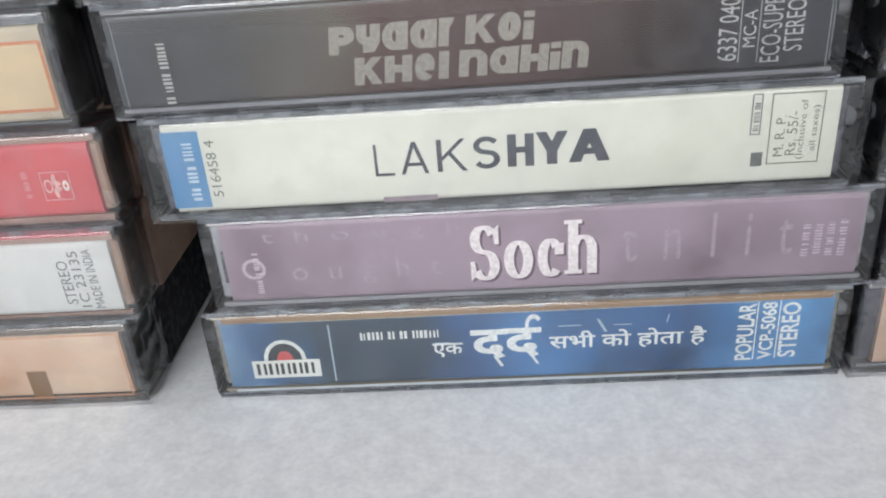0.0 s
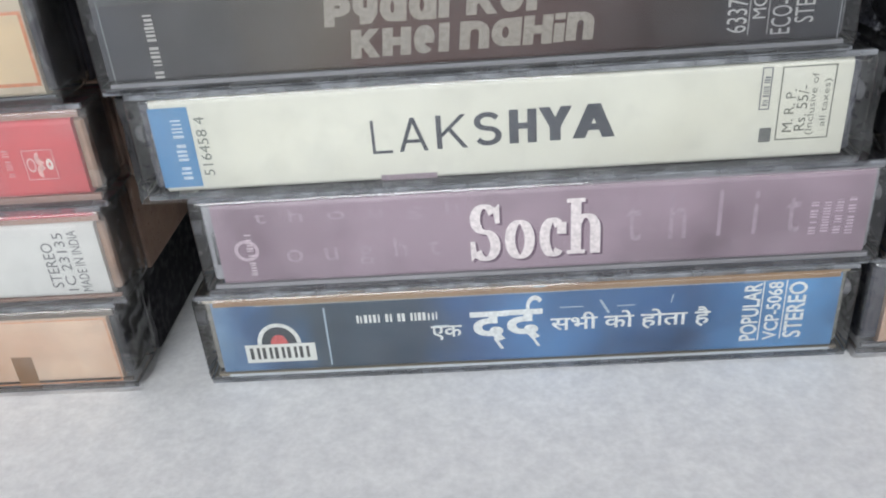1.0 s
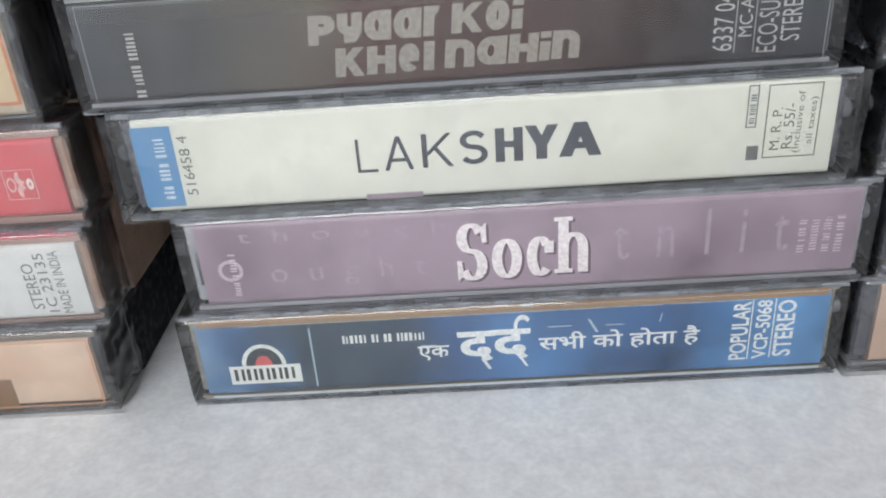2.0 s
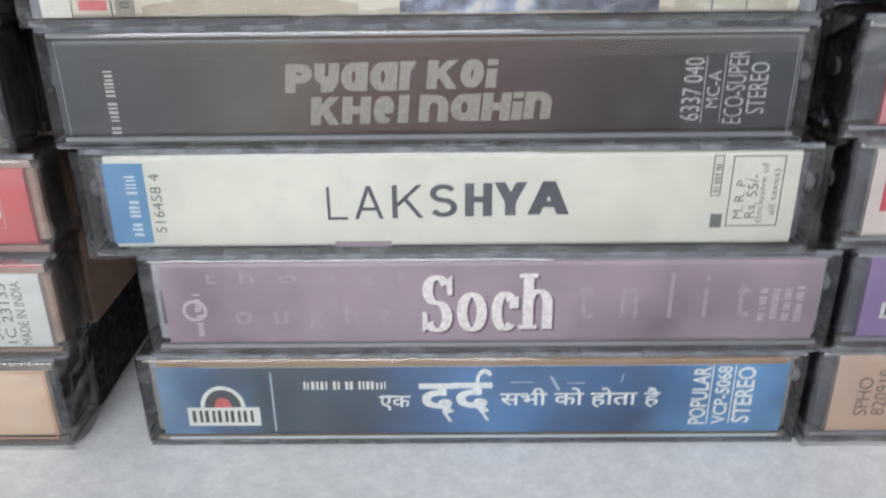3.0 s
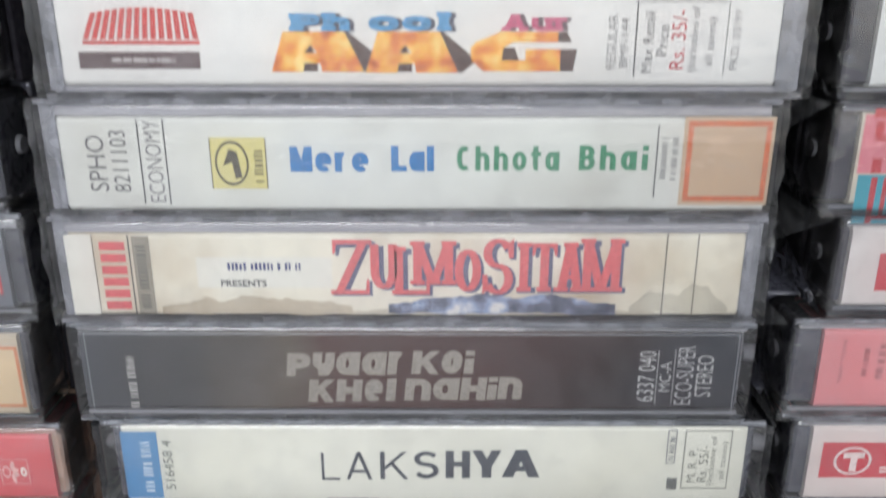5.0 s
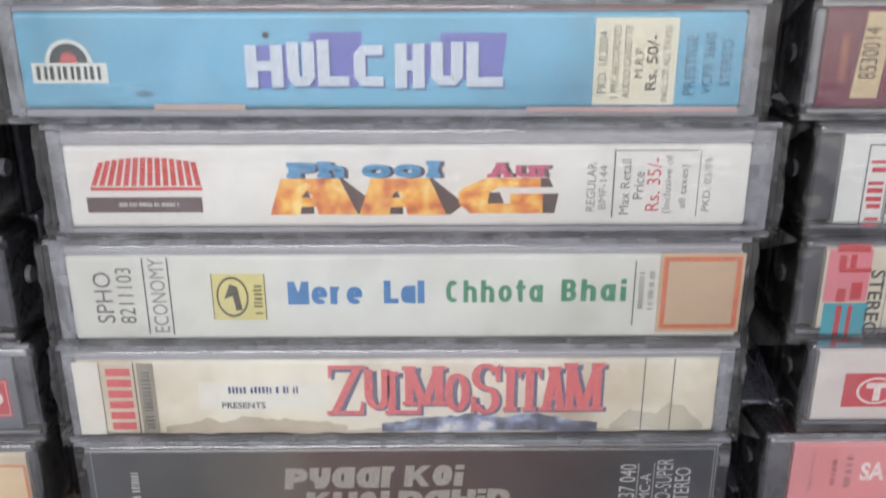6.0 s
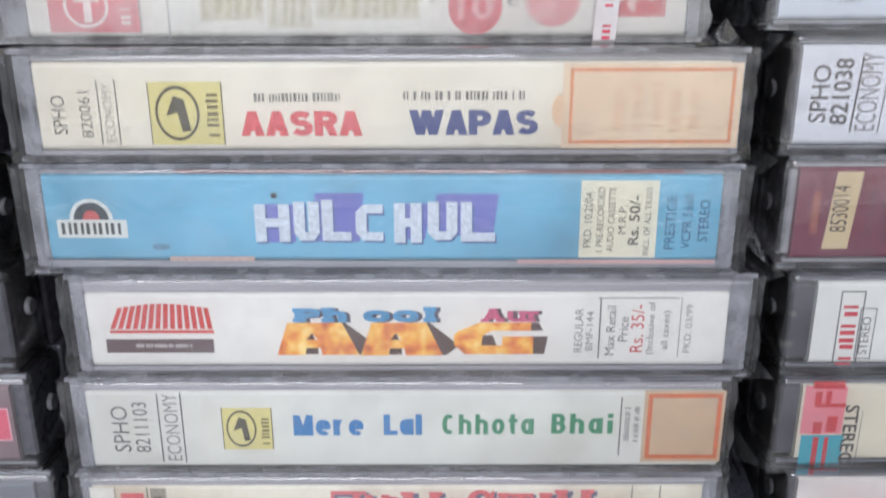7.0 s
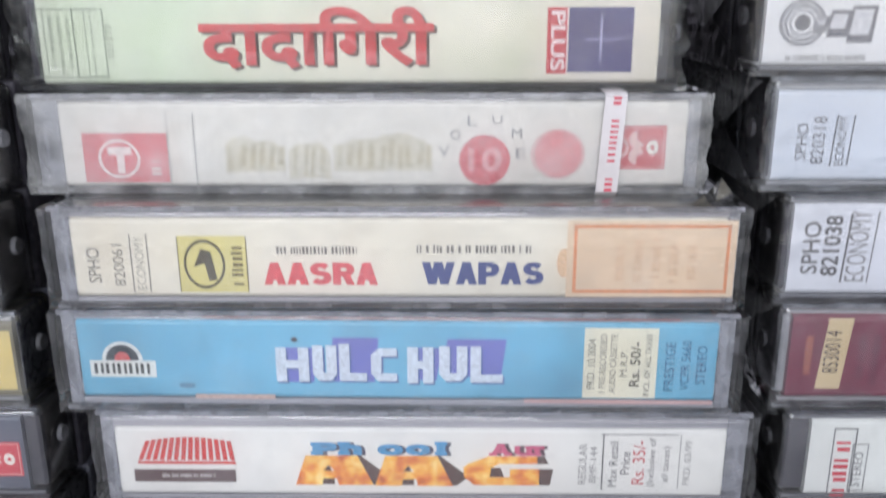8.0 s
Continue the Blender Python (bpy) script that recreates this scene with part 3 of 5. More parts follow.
def cassette(label, x0, x1, z0, z1, y, card_span, material, tray=None, wrap=0.0, turn=0.0, lean=0.0, seed=1, card_label="", hazy=False, pins=True, lugs=True, folds=True, group="stacked cassettes"):
    """One cassette case lying flat with its spine forward. Returns the printed card; the origin is the middle of the case's lower front edge."""
    tray = tray or SMOKE
    w, h, depth = x1 - x0, z1 - z0, 70.0
    base = new("cassette_case")
    base.matrix_world = pose((x0 + x1) / 2 * MM, y * MM, z0 * MM, 0, -lean, turn)
    tagged(base, label, "cassette", group)
    a, b, c, d = card_span
    lid = box(-w / 2, w / 2, -1.3, 10.4, 0, h, 1.5, 5)
    finish(lid, CLEAR, "lid", base, "clear scuffed polystyrene lid", True)
    # the edge of the lid's wall shows as a pale frame
    rim = bmesh.new()
    for q in ((-w / 2 + 0.5, w / 2 - 0.5, 0.05, 0.84), (-w / 2 + 0.5, w / 2 - 0.5, h - 0.84, h - 0.05)):
        add_box(rim, q[0], q[1], -0.7, 0.1, q[2], q[3], 0.1, 1)
    for s in (-1, 1):
        if tray == GREY:
            end = sorted((s * (w / 2 - 0.95), (b if s > 0 else a) + s * 0.2))
            if s * (end[1 if s > 0 else 0] - end[0 if s > 0 else 1]) > 0.6:
                add_box(rim, end[0], end[1], 0.02, 0.16, 1.0, h - 1.0)
    finish(rim, RIM_BLACK if tray == BLACK else RIM_DARK if tray in (COAL, BROWN, SMOKE, JET, TAUPE) else RIM, "rim", base, "greyish moulded edge of the lid")
    body = box(-w / 2 + 1.5, w / 2 - 1.5, 1.0, 10.6, c + 0.4, d - 0.4, 0.4, 1)
    add_box(body, -w / 2 + 0.1, w / 2 - 0.1, 10.6, depth - 1.3, 0.0, h, 0.5, 2)
    finish(body, tray, "tray", base)
    for s in (-1, 1):
        e = s * (w / 2 - 1.45)
        finish(box(min(e, e - s * 1.0), max(e, e - s * 1.0), 2.5, 9, 1.3, h - 1.3, 0.3), ARM if tray in (BLACK, BROWN, JET) else tray, "hinge_arm", base)
        if lugs:
            finish(box(min(e - s * 1.2, e - s * 2.9), max(e - s * 1.2, e - s * 2.9), 0.1, 1.2, h * 0.30, h * 0.62, 0.3), LUG, "hinge_lug", base)
        if not pins:
            continue
        pin = bmesh.new()
        got = bmesh.ops.create_cone(pin, cap_ends=True, segments=16, radius1=1.5 * MM, radius2=1.3 * MM, depth=0.7 * MM)
        bmesh.ops.transform(pin, matrix=pose(s * (w / 2 - 0.9) * MM, 7 * MM, h * 0.5 * MM, 0, 90, 0), verts=got["verts"])
        finish(pin, GREY, "hinge_pin", base)
    # the lid's upper and lower walls, seen through its front
    for lo, hi in ((0.85, c - 0.05), (d + 0.05, h - 0.85)):
        if hi - lo > 0.15:
            finish(box(-w / 2 + 1.6, w / 2 - 1.6, 0.2, 0.9, lo, hi), EDGES[tray], "lid_wall", base)
    # the card bends back over the upper and lower edge of the spine
    card = box(a, b, 0, 10.2, c, d)
    bend = [e for e in card.edges if abs(e.verts[0].co.y) < 1e-6 and abs(e.verts[1].co.y) < 1e-6 and abs(e.verts[0].co.z - e.verts[1].co.z) < 1e-6]
    bmesh.ops.bevel(card, geom=bend, offset=0.9 * MM, segments=4, affect="EDGES", profile=0.5)
    card = finish(card, material, "insert_card", base, card_label)
    if wrap:
        finish(film(w, h, depth if folds else 11.0, seed, wrap), HAZY if hazy else FILM, "cellophane", base, "loose clear cellophane wrapping", True)
        for s in (-1, 1) if folds else ():
            finish(fold(s, w, h, depth, random.Random(seed * 7 + s)), CREASE, "cellophane_fold", base)
    return card


# ---- inks ----
WHITE, CREAM, DARKINK, GREYINK = (232, 234, 232), (228, 222, 200), (52, 54, 60), (120, 122, 128)
RED, PINKRED, NAVY, BLUE, GREEN = (196, 48, 58), (222, 104, 112), (58, 66, 124), (46, 124, 190), (64, 140, 104)
ORANGE, SALMON = (222, 132, 88), (214, 92, 92)

# ---- middle stack, from the counter up ----

dard = cassette('blue cassette spine with white Hindi title, lying on the counter', -50.6, 57.6, 0, 17.6, 0, (-51.2, 51.3, 1.4, 15.8), paper((62, 104, 160), 0.75, (96, 104, 120), 0.35, ((0.0, (120, 150, 180)), (0.06, (84, 124, 170)), (0.14, (58, 74, 88)), (0.30, (50, 66, 84)), (0.40, (54, 88, 134)), (0.52, (82, 128, 178)), (0.62, (66, 104, 148)), (0.74, (60, 96, 142)), (0.87, (80, 128, 178)), (1.0, (100, 150, 198)))), tray=TAUPE, seed=3)
arch_logo(dard, -46.90, 3.60, -34.90, 11.40)
bar(dard, -32.70, 2.40, -32.40, 14.00, (170, 188, 204))
bars(dard, -27.70, 10.10, -13.60, 12.70, WHITE, 1, up=False, fill=0.6, seed=4)
text(dard, 'एक', -15.10, 6.40, -9.90, 9.30, WHITE, bold=0.015)
text(dard, 'द', -8.50, 5.70, -2.30, 11.70, WHITE, bold=0.03)
text(dard, 'द', -2.90, 5.80, 3.50, 11.80, WHITE, bold=0.03)
bar(dard, -14.60, 9.30, -12.00, 9.50, (176, 192, 206), slant=0.0, name='scratch')
bar(dard, 6.50, 11.70, 10.40, 11.90, (176, 192, 206), slant=-0.3, name='scratch')
bar(dard, 14.10, 10.30, 14.60, 12.90, (176, 192, 206), slant=-1.4, name='scratch')
bar(dard, 15.80, 11.50, 18.80, 11.70, (176, 192, 206), slant=-0.4, name='scratch')
bar(dard, 24.30, 11.70, 24.50, 13.30, (176, 192, 206), slant=0.3, name='scratch')
bar(dard, 2.00, 15.90, 4.00, 16.20, (176, 192, 206), slant=0.2, name='scratch')
disc(dard, 2.25, 12.20, 1.45, 2.20, WHITE, inner=0.6, a0=35, a1=215)
bar(dard, -3.60, 4.10, -3.00, 6.30, WHITE, slant=-1.2)
bar(dard, 2.60, 4.30, 3.10, 6.40, WHITE, slant=-1.2)
text(dard, 'सभी को होता है', 4.80, 6.80, 31.00, 10.70, WHITE, bold=0.015)
text(dard, 'POPULAR', 36.00, 3.40, 38.80, 14.60, WHITE, turn=1, bold=0.02)
bar(dard, 39.00, 3.40, 39.20, 14.80, WHITE)
text(dard, 'VCP-5068', 39.80, 3.40, 42.20, 14.70, WHITE, turn=1, bold=0.02)
bar(dard, 42.60, 3.50, 42.80, 14.90, WHITE)
text(dard, 'STEREO', 43.10, 3.70, 46.10, 14.50, WHITE, turn=1, bold=0.02)
blot(dard, -50.8, 15.0, 51.0, 17.0, paper((150, 124, 98), 0.5, (170, 110, 70), 0.4), 75, 0.03, 0.12, 'fold_or_reflection_edge', 'brown worn fold of the card')
bars(dard, -50, 14.85, 51, 15.05, (226, 224, 216), 1, False, 0.8, 61)
bar(dard, -50.6, 0.85, 51.2, 1.35, (206, 212, 216), 'card_edge', 0.02)

soch = cassette('dusty purple cassette spine with white serif title', -47.6, 59.7, 17.6, 35.2, 0, (-50.3, 51.0, 1.6, 16.0), paper((158, 139, 152), 0.6, (146, 134, 142), 0.4), tray=SMOKE, seed=4)
text(soch, 'o  u  g  h  t', -39.55, 4.20, -15.05, 8.70, (174, 156, 170), lift=0.02)
text(soch, 't  h  o  u  g  h', -43.75, 11.80, -11.55, 14.60, (172, 154, 168), lift=0.02)
text(soch, 't  h  l  i  t', 14.05, 5.90, 40.65, 13.90, (172, 154, 168), lift=0.02)
for tone, depth, shift in (((104, 82, 100), 0.04, (0.4, -0.35)), ((240, 231, 232), 0.08, (0.0, 0.0))):
    lettered(soch, 'Soch', [(-10.2, 3.7, -5.5, 13.7), (-4.8, 3.8, -0.1, 10.7), (0.6, 3.9, 4.8, 10.8), (5.5, 4.2, 10.1, 13.9)], tone, 1.6, 0.7, 0.6, lift=depth, shift=shift)
disc(soch, -45.75, 7.80, 2.0, 1.9, (196, 178, 190), inner=0.7)
bars(soch, -45.85, 3.00, -44.55, 12.60, (210, 194, 204), 1, up=True, fill=0.8, seed=8)
bars(soch, 41.65, 5.10, 49.15, 12.20, (206, 186, 202), 4, up=True, fill=0.6, seed=9)

lakshya = cassette('off-white cassette spine with dark grey title and blue end band', -53.3, 54.1, 35.2, 52.0, 0, (-50.2, 50.6, 0.9, 15.6), paper((225, 224, 213), 0.18, (190, 185, 165), 0.38), tray=COAL, wrap=0.5, seed=5)
bar(lakshya, -50.50, 1.80, -44.60, 14.40, (92, 150, 200), label='pale blue band')
bars(lakshya, -47.70, 2.40, -45.70, 13.80, (206, 222, 236), 1, up=True, fill=0.8, seed=11)
text(lakshya, '516458 4', -44.00, 3.50, -42.40, 12.80, (120, 124, 116), turn=1)
lettered(lakshya, 'LAKSHYA', [(-18.2, 5.4, -15.2, 10.6), (-14.2, 5.5, -9.9, 10.7), (-8.6, 5.6, -4.0, 10.8), (-3.1, 5.7, 1.0, 10.9), (2.1, 5.8, 6.1, 11.0), (6.4, 5.9, 11.2, 11.1), (11.3, 6.0, 17.5, 11.2)], (58, 62, 74), (0.45, 0.62, 0.78, 0.95, 1.35, 1.6, 1.85), (0.45, 0.55, 0.65, 0.75, 0.95, 1.0, 1.0))
frame_line(lakshya, 37.90, 8.70, 39.40, 15.00, GREYINK)
bars(lakshya, 38.20, 9.00, 39.20, 14.50, GREYINK, 1, up=True, fill=0.8, seed=12)
bar(lakshya, 38.40, 3.70, 40.10, 5.90, (96, 98, 96))
frame_line(lakshya, 40.70, 3.90, 48.30, 14.90, (120, 122, 112))
text(lakshya, 'M. R. P.', 41.60, 5.10, 43.00, 11.50, (120, 122, 112), turn=1)
text(lakshya, 'Rs. 55/-', 43.30, 5.20, 44.80, 12.00, (120, 122, 112), turn=1)
text(lakshya, '(Inclusive of', 44.90, 4.50, 46.20, 13.80, (130, 132, 122), turn=1)
text(lakshya, 'all taxes)', 46.70, 5.70, 47.90, 12.80, (130, 132, 122), turn=1)
# purple-grey smear along the card's lower edge
bar(lakshya, -17.40, 1.00, -8.90, 1.90, (160, 142, 154))

pyaar = cassette('dark brown cassette spine with grey bubble lettering', -56.1, 50.5, 52.0, 69.1, 0, (-51.6, 51.0, 1.5, 15.4), paper((92, 78, 76), 0.3, (140, 120, 116), 0.3, ((0.0, (62, 64, 71)), (0.14, (60, 57, 58)), (0.28, (86, 76, 66)), (0.34, (72, 44, 38)), (0.6, (64, 34, 31)), (0.85, (46, 33, 33)), (1.0, (48, 50, 58)))), tray=SMOKE, seed=6)
lettered(pyaar, 'PyaarKoi', [(-19.7, 7.7, -16.0, 11.7), (-15.7, 7.8, -12.3, 11.8), (-12.0, 7.9, -8.3, 11.9), (-8.0, 7.9, -4.2, 11.9), (-3.9, 8.0, -0.9, 12.0), (-0.1, 8.1, 4.2, 12.1), (4.5, 8.2, 7.7, 12.2), (8.1, 8.2, 9.5, 12.2)], (156, 148, 139), 1.45, 1.15, shear=0.1)
lettered(pyaar, 'KHelnaHin', [(-16.5, 3.1, -12.4, 7.1), (-12.1, 3.2, -8.1, 7.1), (-7.7, 3.2, -4.8, 7.2), (-4.4, 3.3, -2.6, 7.3), (-1.3, 3.4, 2.8, 7.3), (3.1, 3.5, 7.2, 7.4), (7.5, 3.5, 11.5, 7.5), (11.8, 3.6, 13.1, 7.6), (13.4, 3.7, 17.2, 7.6)], (156, 148, 139), 1.45, 1.15, shear=0.1)
bars(pyaar, -45.00, 1.90, -43.10, 12.50, (190, 186, 184), 1, up=True, fill=0.7, seed=14)
text(pyaar, '6337 040', 35.40, 3.30, 38.10, 12.10, (188, 186, 186), turn=1)
bar(pyaar, 38.30, 2.90, 38.50, 12.30, (150, 148, 150))
text(pyaar, 'MC-A', 38.80, 5.10, 40.60, 10.30, (188, 186, 186), turn=1)
bar(pyaar, 40.90, 2.90, 41.10, 12.30, (140, 138, 140))
text(pyaar, 'ECO-SUPER', 41.40, 2.80, 44.10, 13.10, (178, 176, 178), turn=1)
text(pyaar, 'STEREO', 44.50, 4.20, 47.10, 11.40, (188, 186, 186), turn=1)
# pale highlight of the lid's inner edge, drawn onto the card as a line
frame_line(pyaar, -50.70, 1.30, 50.70, 15.00, (150, 153, 160), w=0.13)

zulmo = cassette('aged cream cassette spine with salmon film title', -56.5, 50.1, 69.1, 86.0, 0, (-50.4, 50.0, 0.9, 14.2), paper((230, 225, 210), 0.75, (190, 170, 144), 0.4), tray=GREY, wrap=0.7, seed=7)
bar(zulmo, -51.00, 1.10, -47.00, 13.90, (232, 230, 222), lift=0.03)
bar(zulmo, -46.90, 1.10, -46.80, 13.90, DARKINK)
for k in range(6):
    bar(zulmo, -45.9, 2.0 + 1.9 * k, -42.1, 3.3 + 1.9 * k, (222, 100, 106), 'logo_mark', 0.06)
bar(zulmo, -41.60, 1.20, -41.40, 13.90, DARKINK)
bar(zulmo, -41.00, 1.30, -38.40, 13.70, (150, 144, 130), label='worn grey strip')
bars(zulmo, -40.70, 1.70, -38.90, 13.40, (90, 88, 82), 1, up=True, fill=0.8, seed=16)
bar(zulmo, -31.70, 5.50, -11.40, 10.40, (226, 224, 216), lift=0.03)
bars(zulmo, -27.90, 8.10, -13.80, 9.80, NAVY, 1, up=False, fill=0.7, seed=17)
text(zulmo, 'PRESENTS', -28.20, 5.70, -21.30, 6.80, DARKINK, bold=0.02)
SITAM = [(-11.2, 4.5, -5.8, 13.2), (-5.6, 5.4, -1.6, 12.5), (-2.0, 4.5, 3.3, 12.1), (0.8, 6.1, 6.8, 13.0), (7.0, 5.0, 11.0, 11.7),
         (11.2, 4.5, 15.8, 13.4), (16.2, 5.0, 18.6, 12.8), (18.6, 5.0, 22.3, 12.7), (22.4, 5.0, 26.2, 12.8), (26.2, 5.0, 31.8, 13.4)]
lettered(zulmo, "ZULMOSITAM", SITAM, (104, 106, 134), 1.6, 0.95, 0.55, lift=0.05, shift=(0.45, -0.3))
lettered(zulmo, "ZULMOSITAM", SITAM, (224, 112, 116), 1.3, 0.7, 0.45, lift=0.09)
blot(zulmo, -37.5, 1.0, -8.5, 4.6, paper((196, 184, 164), 0.8, (150, 130, 104), 0.45), 71, 0.03, 0.5, "stain", "brown water stain")
blot(zulmo, -9.5, 1.0, 37.5, 2.6, paper((200, 192, 176), 0.8, (150, 130, 104), 0.45), 72, 0.025, 0.5, "stain")
blot(zulmo, -3.0, 1.0, 31.5, 5.0, photo(), 73, 0.04, 0.45, "picture_strip", "smudged dark picture strip")
blot(zulmo, 33.5, 1.2, 48.5, 6.5, paper((206, 200, 184), 0.85, (140, 128, 110), 0.45), 74, 0.03, 0.6, "stain")
bar(zulmo, 38.40, 1.30, 38.60, 14.10, (110, 104, 96))
bar(zulmo, 43.00, 1.30, 43.20, 14.10, (120, 114, 104))

mere = cassette('white cassette spine with blue and green title and tan sticker', -55.8, 49.9, 86.0, 103.2, 0, (-49.6, 51.6, 0.7, 14.6), paper((218, 219, 214), 0.35, (190, 182, 172), 0.4), tray=GREY, wrap=0.6, seed=8)
text(mere, 'SPHO', -46.05, 3.70, -43.35, 11.90, (110, 108, 110), turn=1)
text(mere, '8211103', -42.55, 3.60, -40.15, 12.60, (110, 108, 110), turn=1)
bar(mere, -38.45, 1.80, -38.25, 14.10, DARKINK)
bar(mere, -34.75, 1.70, -34.55, 14.20, DARKINK)
text(mere, 'ECONOMY', -37.55, 2.10, -35.25, 14.10, (140, 138, 140), turn=1)
oval_logo(mere, -28.35, 4.10, -20.25, 11.60)
lettered(mere, "Mere", row("Mere", -16.9, 6.6, -5.6, 10.3), BLUE, 1.05, 0.75)
lettered(mere, "Lal", row("Lal", -2.4, 6.7, 3.7, 10.4), BLUE, 1.05, 0.8)
lettered(mere, "Chhota", row("Chhota", 7.0, 6.8, 21.7, 10.4, 0.3), GREEN, 0.75, 0.65)
lettered(mere, "Bhai", row("Bhai", 24.5, 6.9, 34.4, 10.5, 0.3), GREEN, 0.85, 0.65)
bar(mere, 35.45, 2.90, 35.65, 13.40, (90, 90, 92))
bars(mere, 35.85, 4.80, 38.85, 12.70, (130, 130, 132), 2, up=True, seed=20)
bar(mere, 39.15, 1.70, 52.05, 14.60, (200, 175, 148), lift=0.06, label='tan sticker with orange border')
frame_line(mere, 39.75, 2.30, 51.55, 14.00, (214, 118, 78), w=0.75)
bars(mere, 41.95, 3.80, 48.25, 11.10, (206, 178, 148), 4, up=True, fill=0.4, seed=21)

phool = cassette('white cassette spine with fiery orange film title', -53.6, 52.2, 103.2, 120.3, 0, (-49.8, 48.6, 1.6, 14.0), paper((228, 227, 224), 0.2, (200, 195, 190), 0.38), tray=GREY, wrap=0.55, seed=9)
for k in range(14):
    bar(phool, -46.5 + 1.16 * k, 8.0, -45.75 + 1.16 * k, 11.5 + 0.7 * math.sin(k / 13 * math.pi), (208, 66, 62), 'logo_mark', 0.06, 1.5 - 0.15 * k)
bar(phool, -46.6, 7.3, -30.5, 7.8, (208, 66, 62), 'logo_mark', 0.06)
bar(phool, -47.40, 4.00, -30.70, 6.30, (92, 70, 72), name='logo_plate')
bars(phool, -44.00, 4.60, -33.80, 5.80, (226, 222, 220), 1, up=False, fill=0.5, seed=22)
A_FACE = [(0, 0.22, 0, 0.34, 0.03, 0.36), (0, 0.22, 0.55, 1, 0.53, 0.956), (0.22, 0.48, 0.03, 0.956, 0.066, 0.904),
          (0.48, 0.68, 0.066, 0.36, 0.095, 0.43), (0.48, 0.68, 0.5, 0.904, 0.43, 0.865), (0.68, 1, 0.095, 0.865, 0.14, 0.8)]
A_SHADE = [(0, 0.3, 0.97, 1.04, 0.9, 1.2), (0.3, 1, 0.9, 1.2, 0.78, 0.84), (0.02, 0.22, 0.34, 0.5, 0.34, 0.5), (0.46, 0.66, 0.36, 0.47, 0.4, 0.44)]
G_FACE = [(0, 0.28, 0.16, 1, 0.03, 1), (0.28, 0.6, 0.03, 0.36, 0.02, 0.38), (0.28, 0.56, 0.62, 1, 0.62, 1), (0.6, 0.74, 0.02, 0.38, 0.08, 0.48), (0.74, 1, 0.08, 0.97, 0.34, 0.97)]
G_SHADE = [(0, 0.56, 0.98, 1.14, 0.98, 1.18), (0.74, 1, 0.96, 1.12, 0.96, 1.06), (0.28, 0.6, 0.35, 0.55, 0.37, 0.5)]
RUST = ink((84, 60, 56))
for x0, x1, z0, z1, faces, shade in ((-20.9, -8.1, 3.6, 9.0, A_FACE, A_SHADE), (-7.9, 4.9, 3.5, 9.0, A_FACE, A_SHADE), (6.3, 18.9, 3.7, 9.0, G_FACE, G_SHADE)):
    slices(phool, shade, x0, z0, x1, z1, RUST, 0.05)
    slices(phool, faces, x0, z0, x1, z1, flame(), 0.09)
PHOOL = [(-17.9, 9.1, -13.9, 11.4), (-13.5, 9.1, -9.9, 11.5), (-7.4, 9.1, -3.2, 11.1), (-2.8, 9.1, 1.2, 11.1), (1.7, 9.1, 4.1, 11.6)]
lettered(phool, "Phool", PHOOL, (70, 70, 92), 1.5, 0.75, 0.3, lift=0.05, shift=(0.6, -0.1))
lettered(phool, "Phool", PHOOL, (78, 154, 206), 1.4, 0.7, 0.3, lift=0.1)
AUR = [(10.9, 9.1, 14.2, 11.3), (14.8, 9.1, 17.6, 10.9), (18.0, 9.1, 20.3, 10.9)]
lettered(phool, "Aur", AUR, (92, 66, 78), 1.0, 0.6, 0.2, lift=0.05, shift=(0.6, 0.0))
lettered(phool, "Aur", AUR, (206, 92, 132), 0.9, 0.55, 0.2, lift=0.1)
text(phool, 'REGULAR', 25.20, 4.00, 26.50, 11.30, (130, 128, 130), turn=1)
text(phool, 'BMF-144', 27.00, 4.30, 28.10, 10.80, (130, 128, 130), turn=1)
bar(phool, 29.00, 3.00, 29.20, 13.00, DARKINK)
bar(phool, 41.40, 3.10, 41.50, 13.10, DARKINK)
bar(phool, 28.70, 12.90, 41.00, 13.10, (150, 148, 150))
text(phool, 'Max Retail', 30.10, 3.50, 31.50, 11.70, (110, 108, 112), turn=1)
text(phool, 'Price', 32.00, 5.80, 33.50, 9.90, (110, 108, 112), turn=1)
text(phool, 'Rs. 35/-', 33.90, 4.00, 35.90, 11.90, (206, 84, 92), turn=1)
text(phool, '(Inclusive of', 36.40, 3.60, 37.80, 12.40, (120, 118, 122), turn=1)
text(phool, 'all taxes)', 38.70, 4.40, 40.10, 10.90, (120, 118, 122), turn=1)
text(phool, 'PKD. 03/99', 42.20, 3.90, 43.30, 11.90, (140, 138, 140), turn=1)

hulchul = cassette('sky blue cassette spine with white block title', -58.0, 48.4, 120.3, 137.2, 0, (-50.0, 49.8, 1.9, 15.2), paper((116, 182, 212), 0.45, (120, 146, 160), 0.36), tray=GREY, wrap=0.25, turn=-0.6, seed=10)
arch_logo(hulchul, -48.50, 5.50, -38.00, 11.50)
bar(hulchul, -18.50, 4.80, -13.00, 10.70, (112, 116, 190), lift=0.04, slant=0.8, name='print_patch')
bar(hulchul, -10.60, 4.90, -3.40, 12.40, (112, 116, 190), lift=0.04, slant=0.8, name='print_patch')
bar(hulchul, 2.10, 5.30, 6.40, 10.80, (112, 116, 190), lift=0.04, slant=0.8, name='print_patch')
bar(hulchul, 7.30, 5.90, 16.50, 12.30, (112, 116, 190), lift=0.04, slant=0.8, name='print_patch')
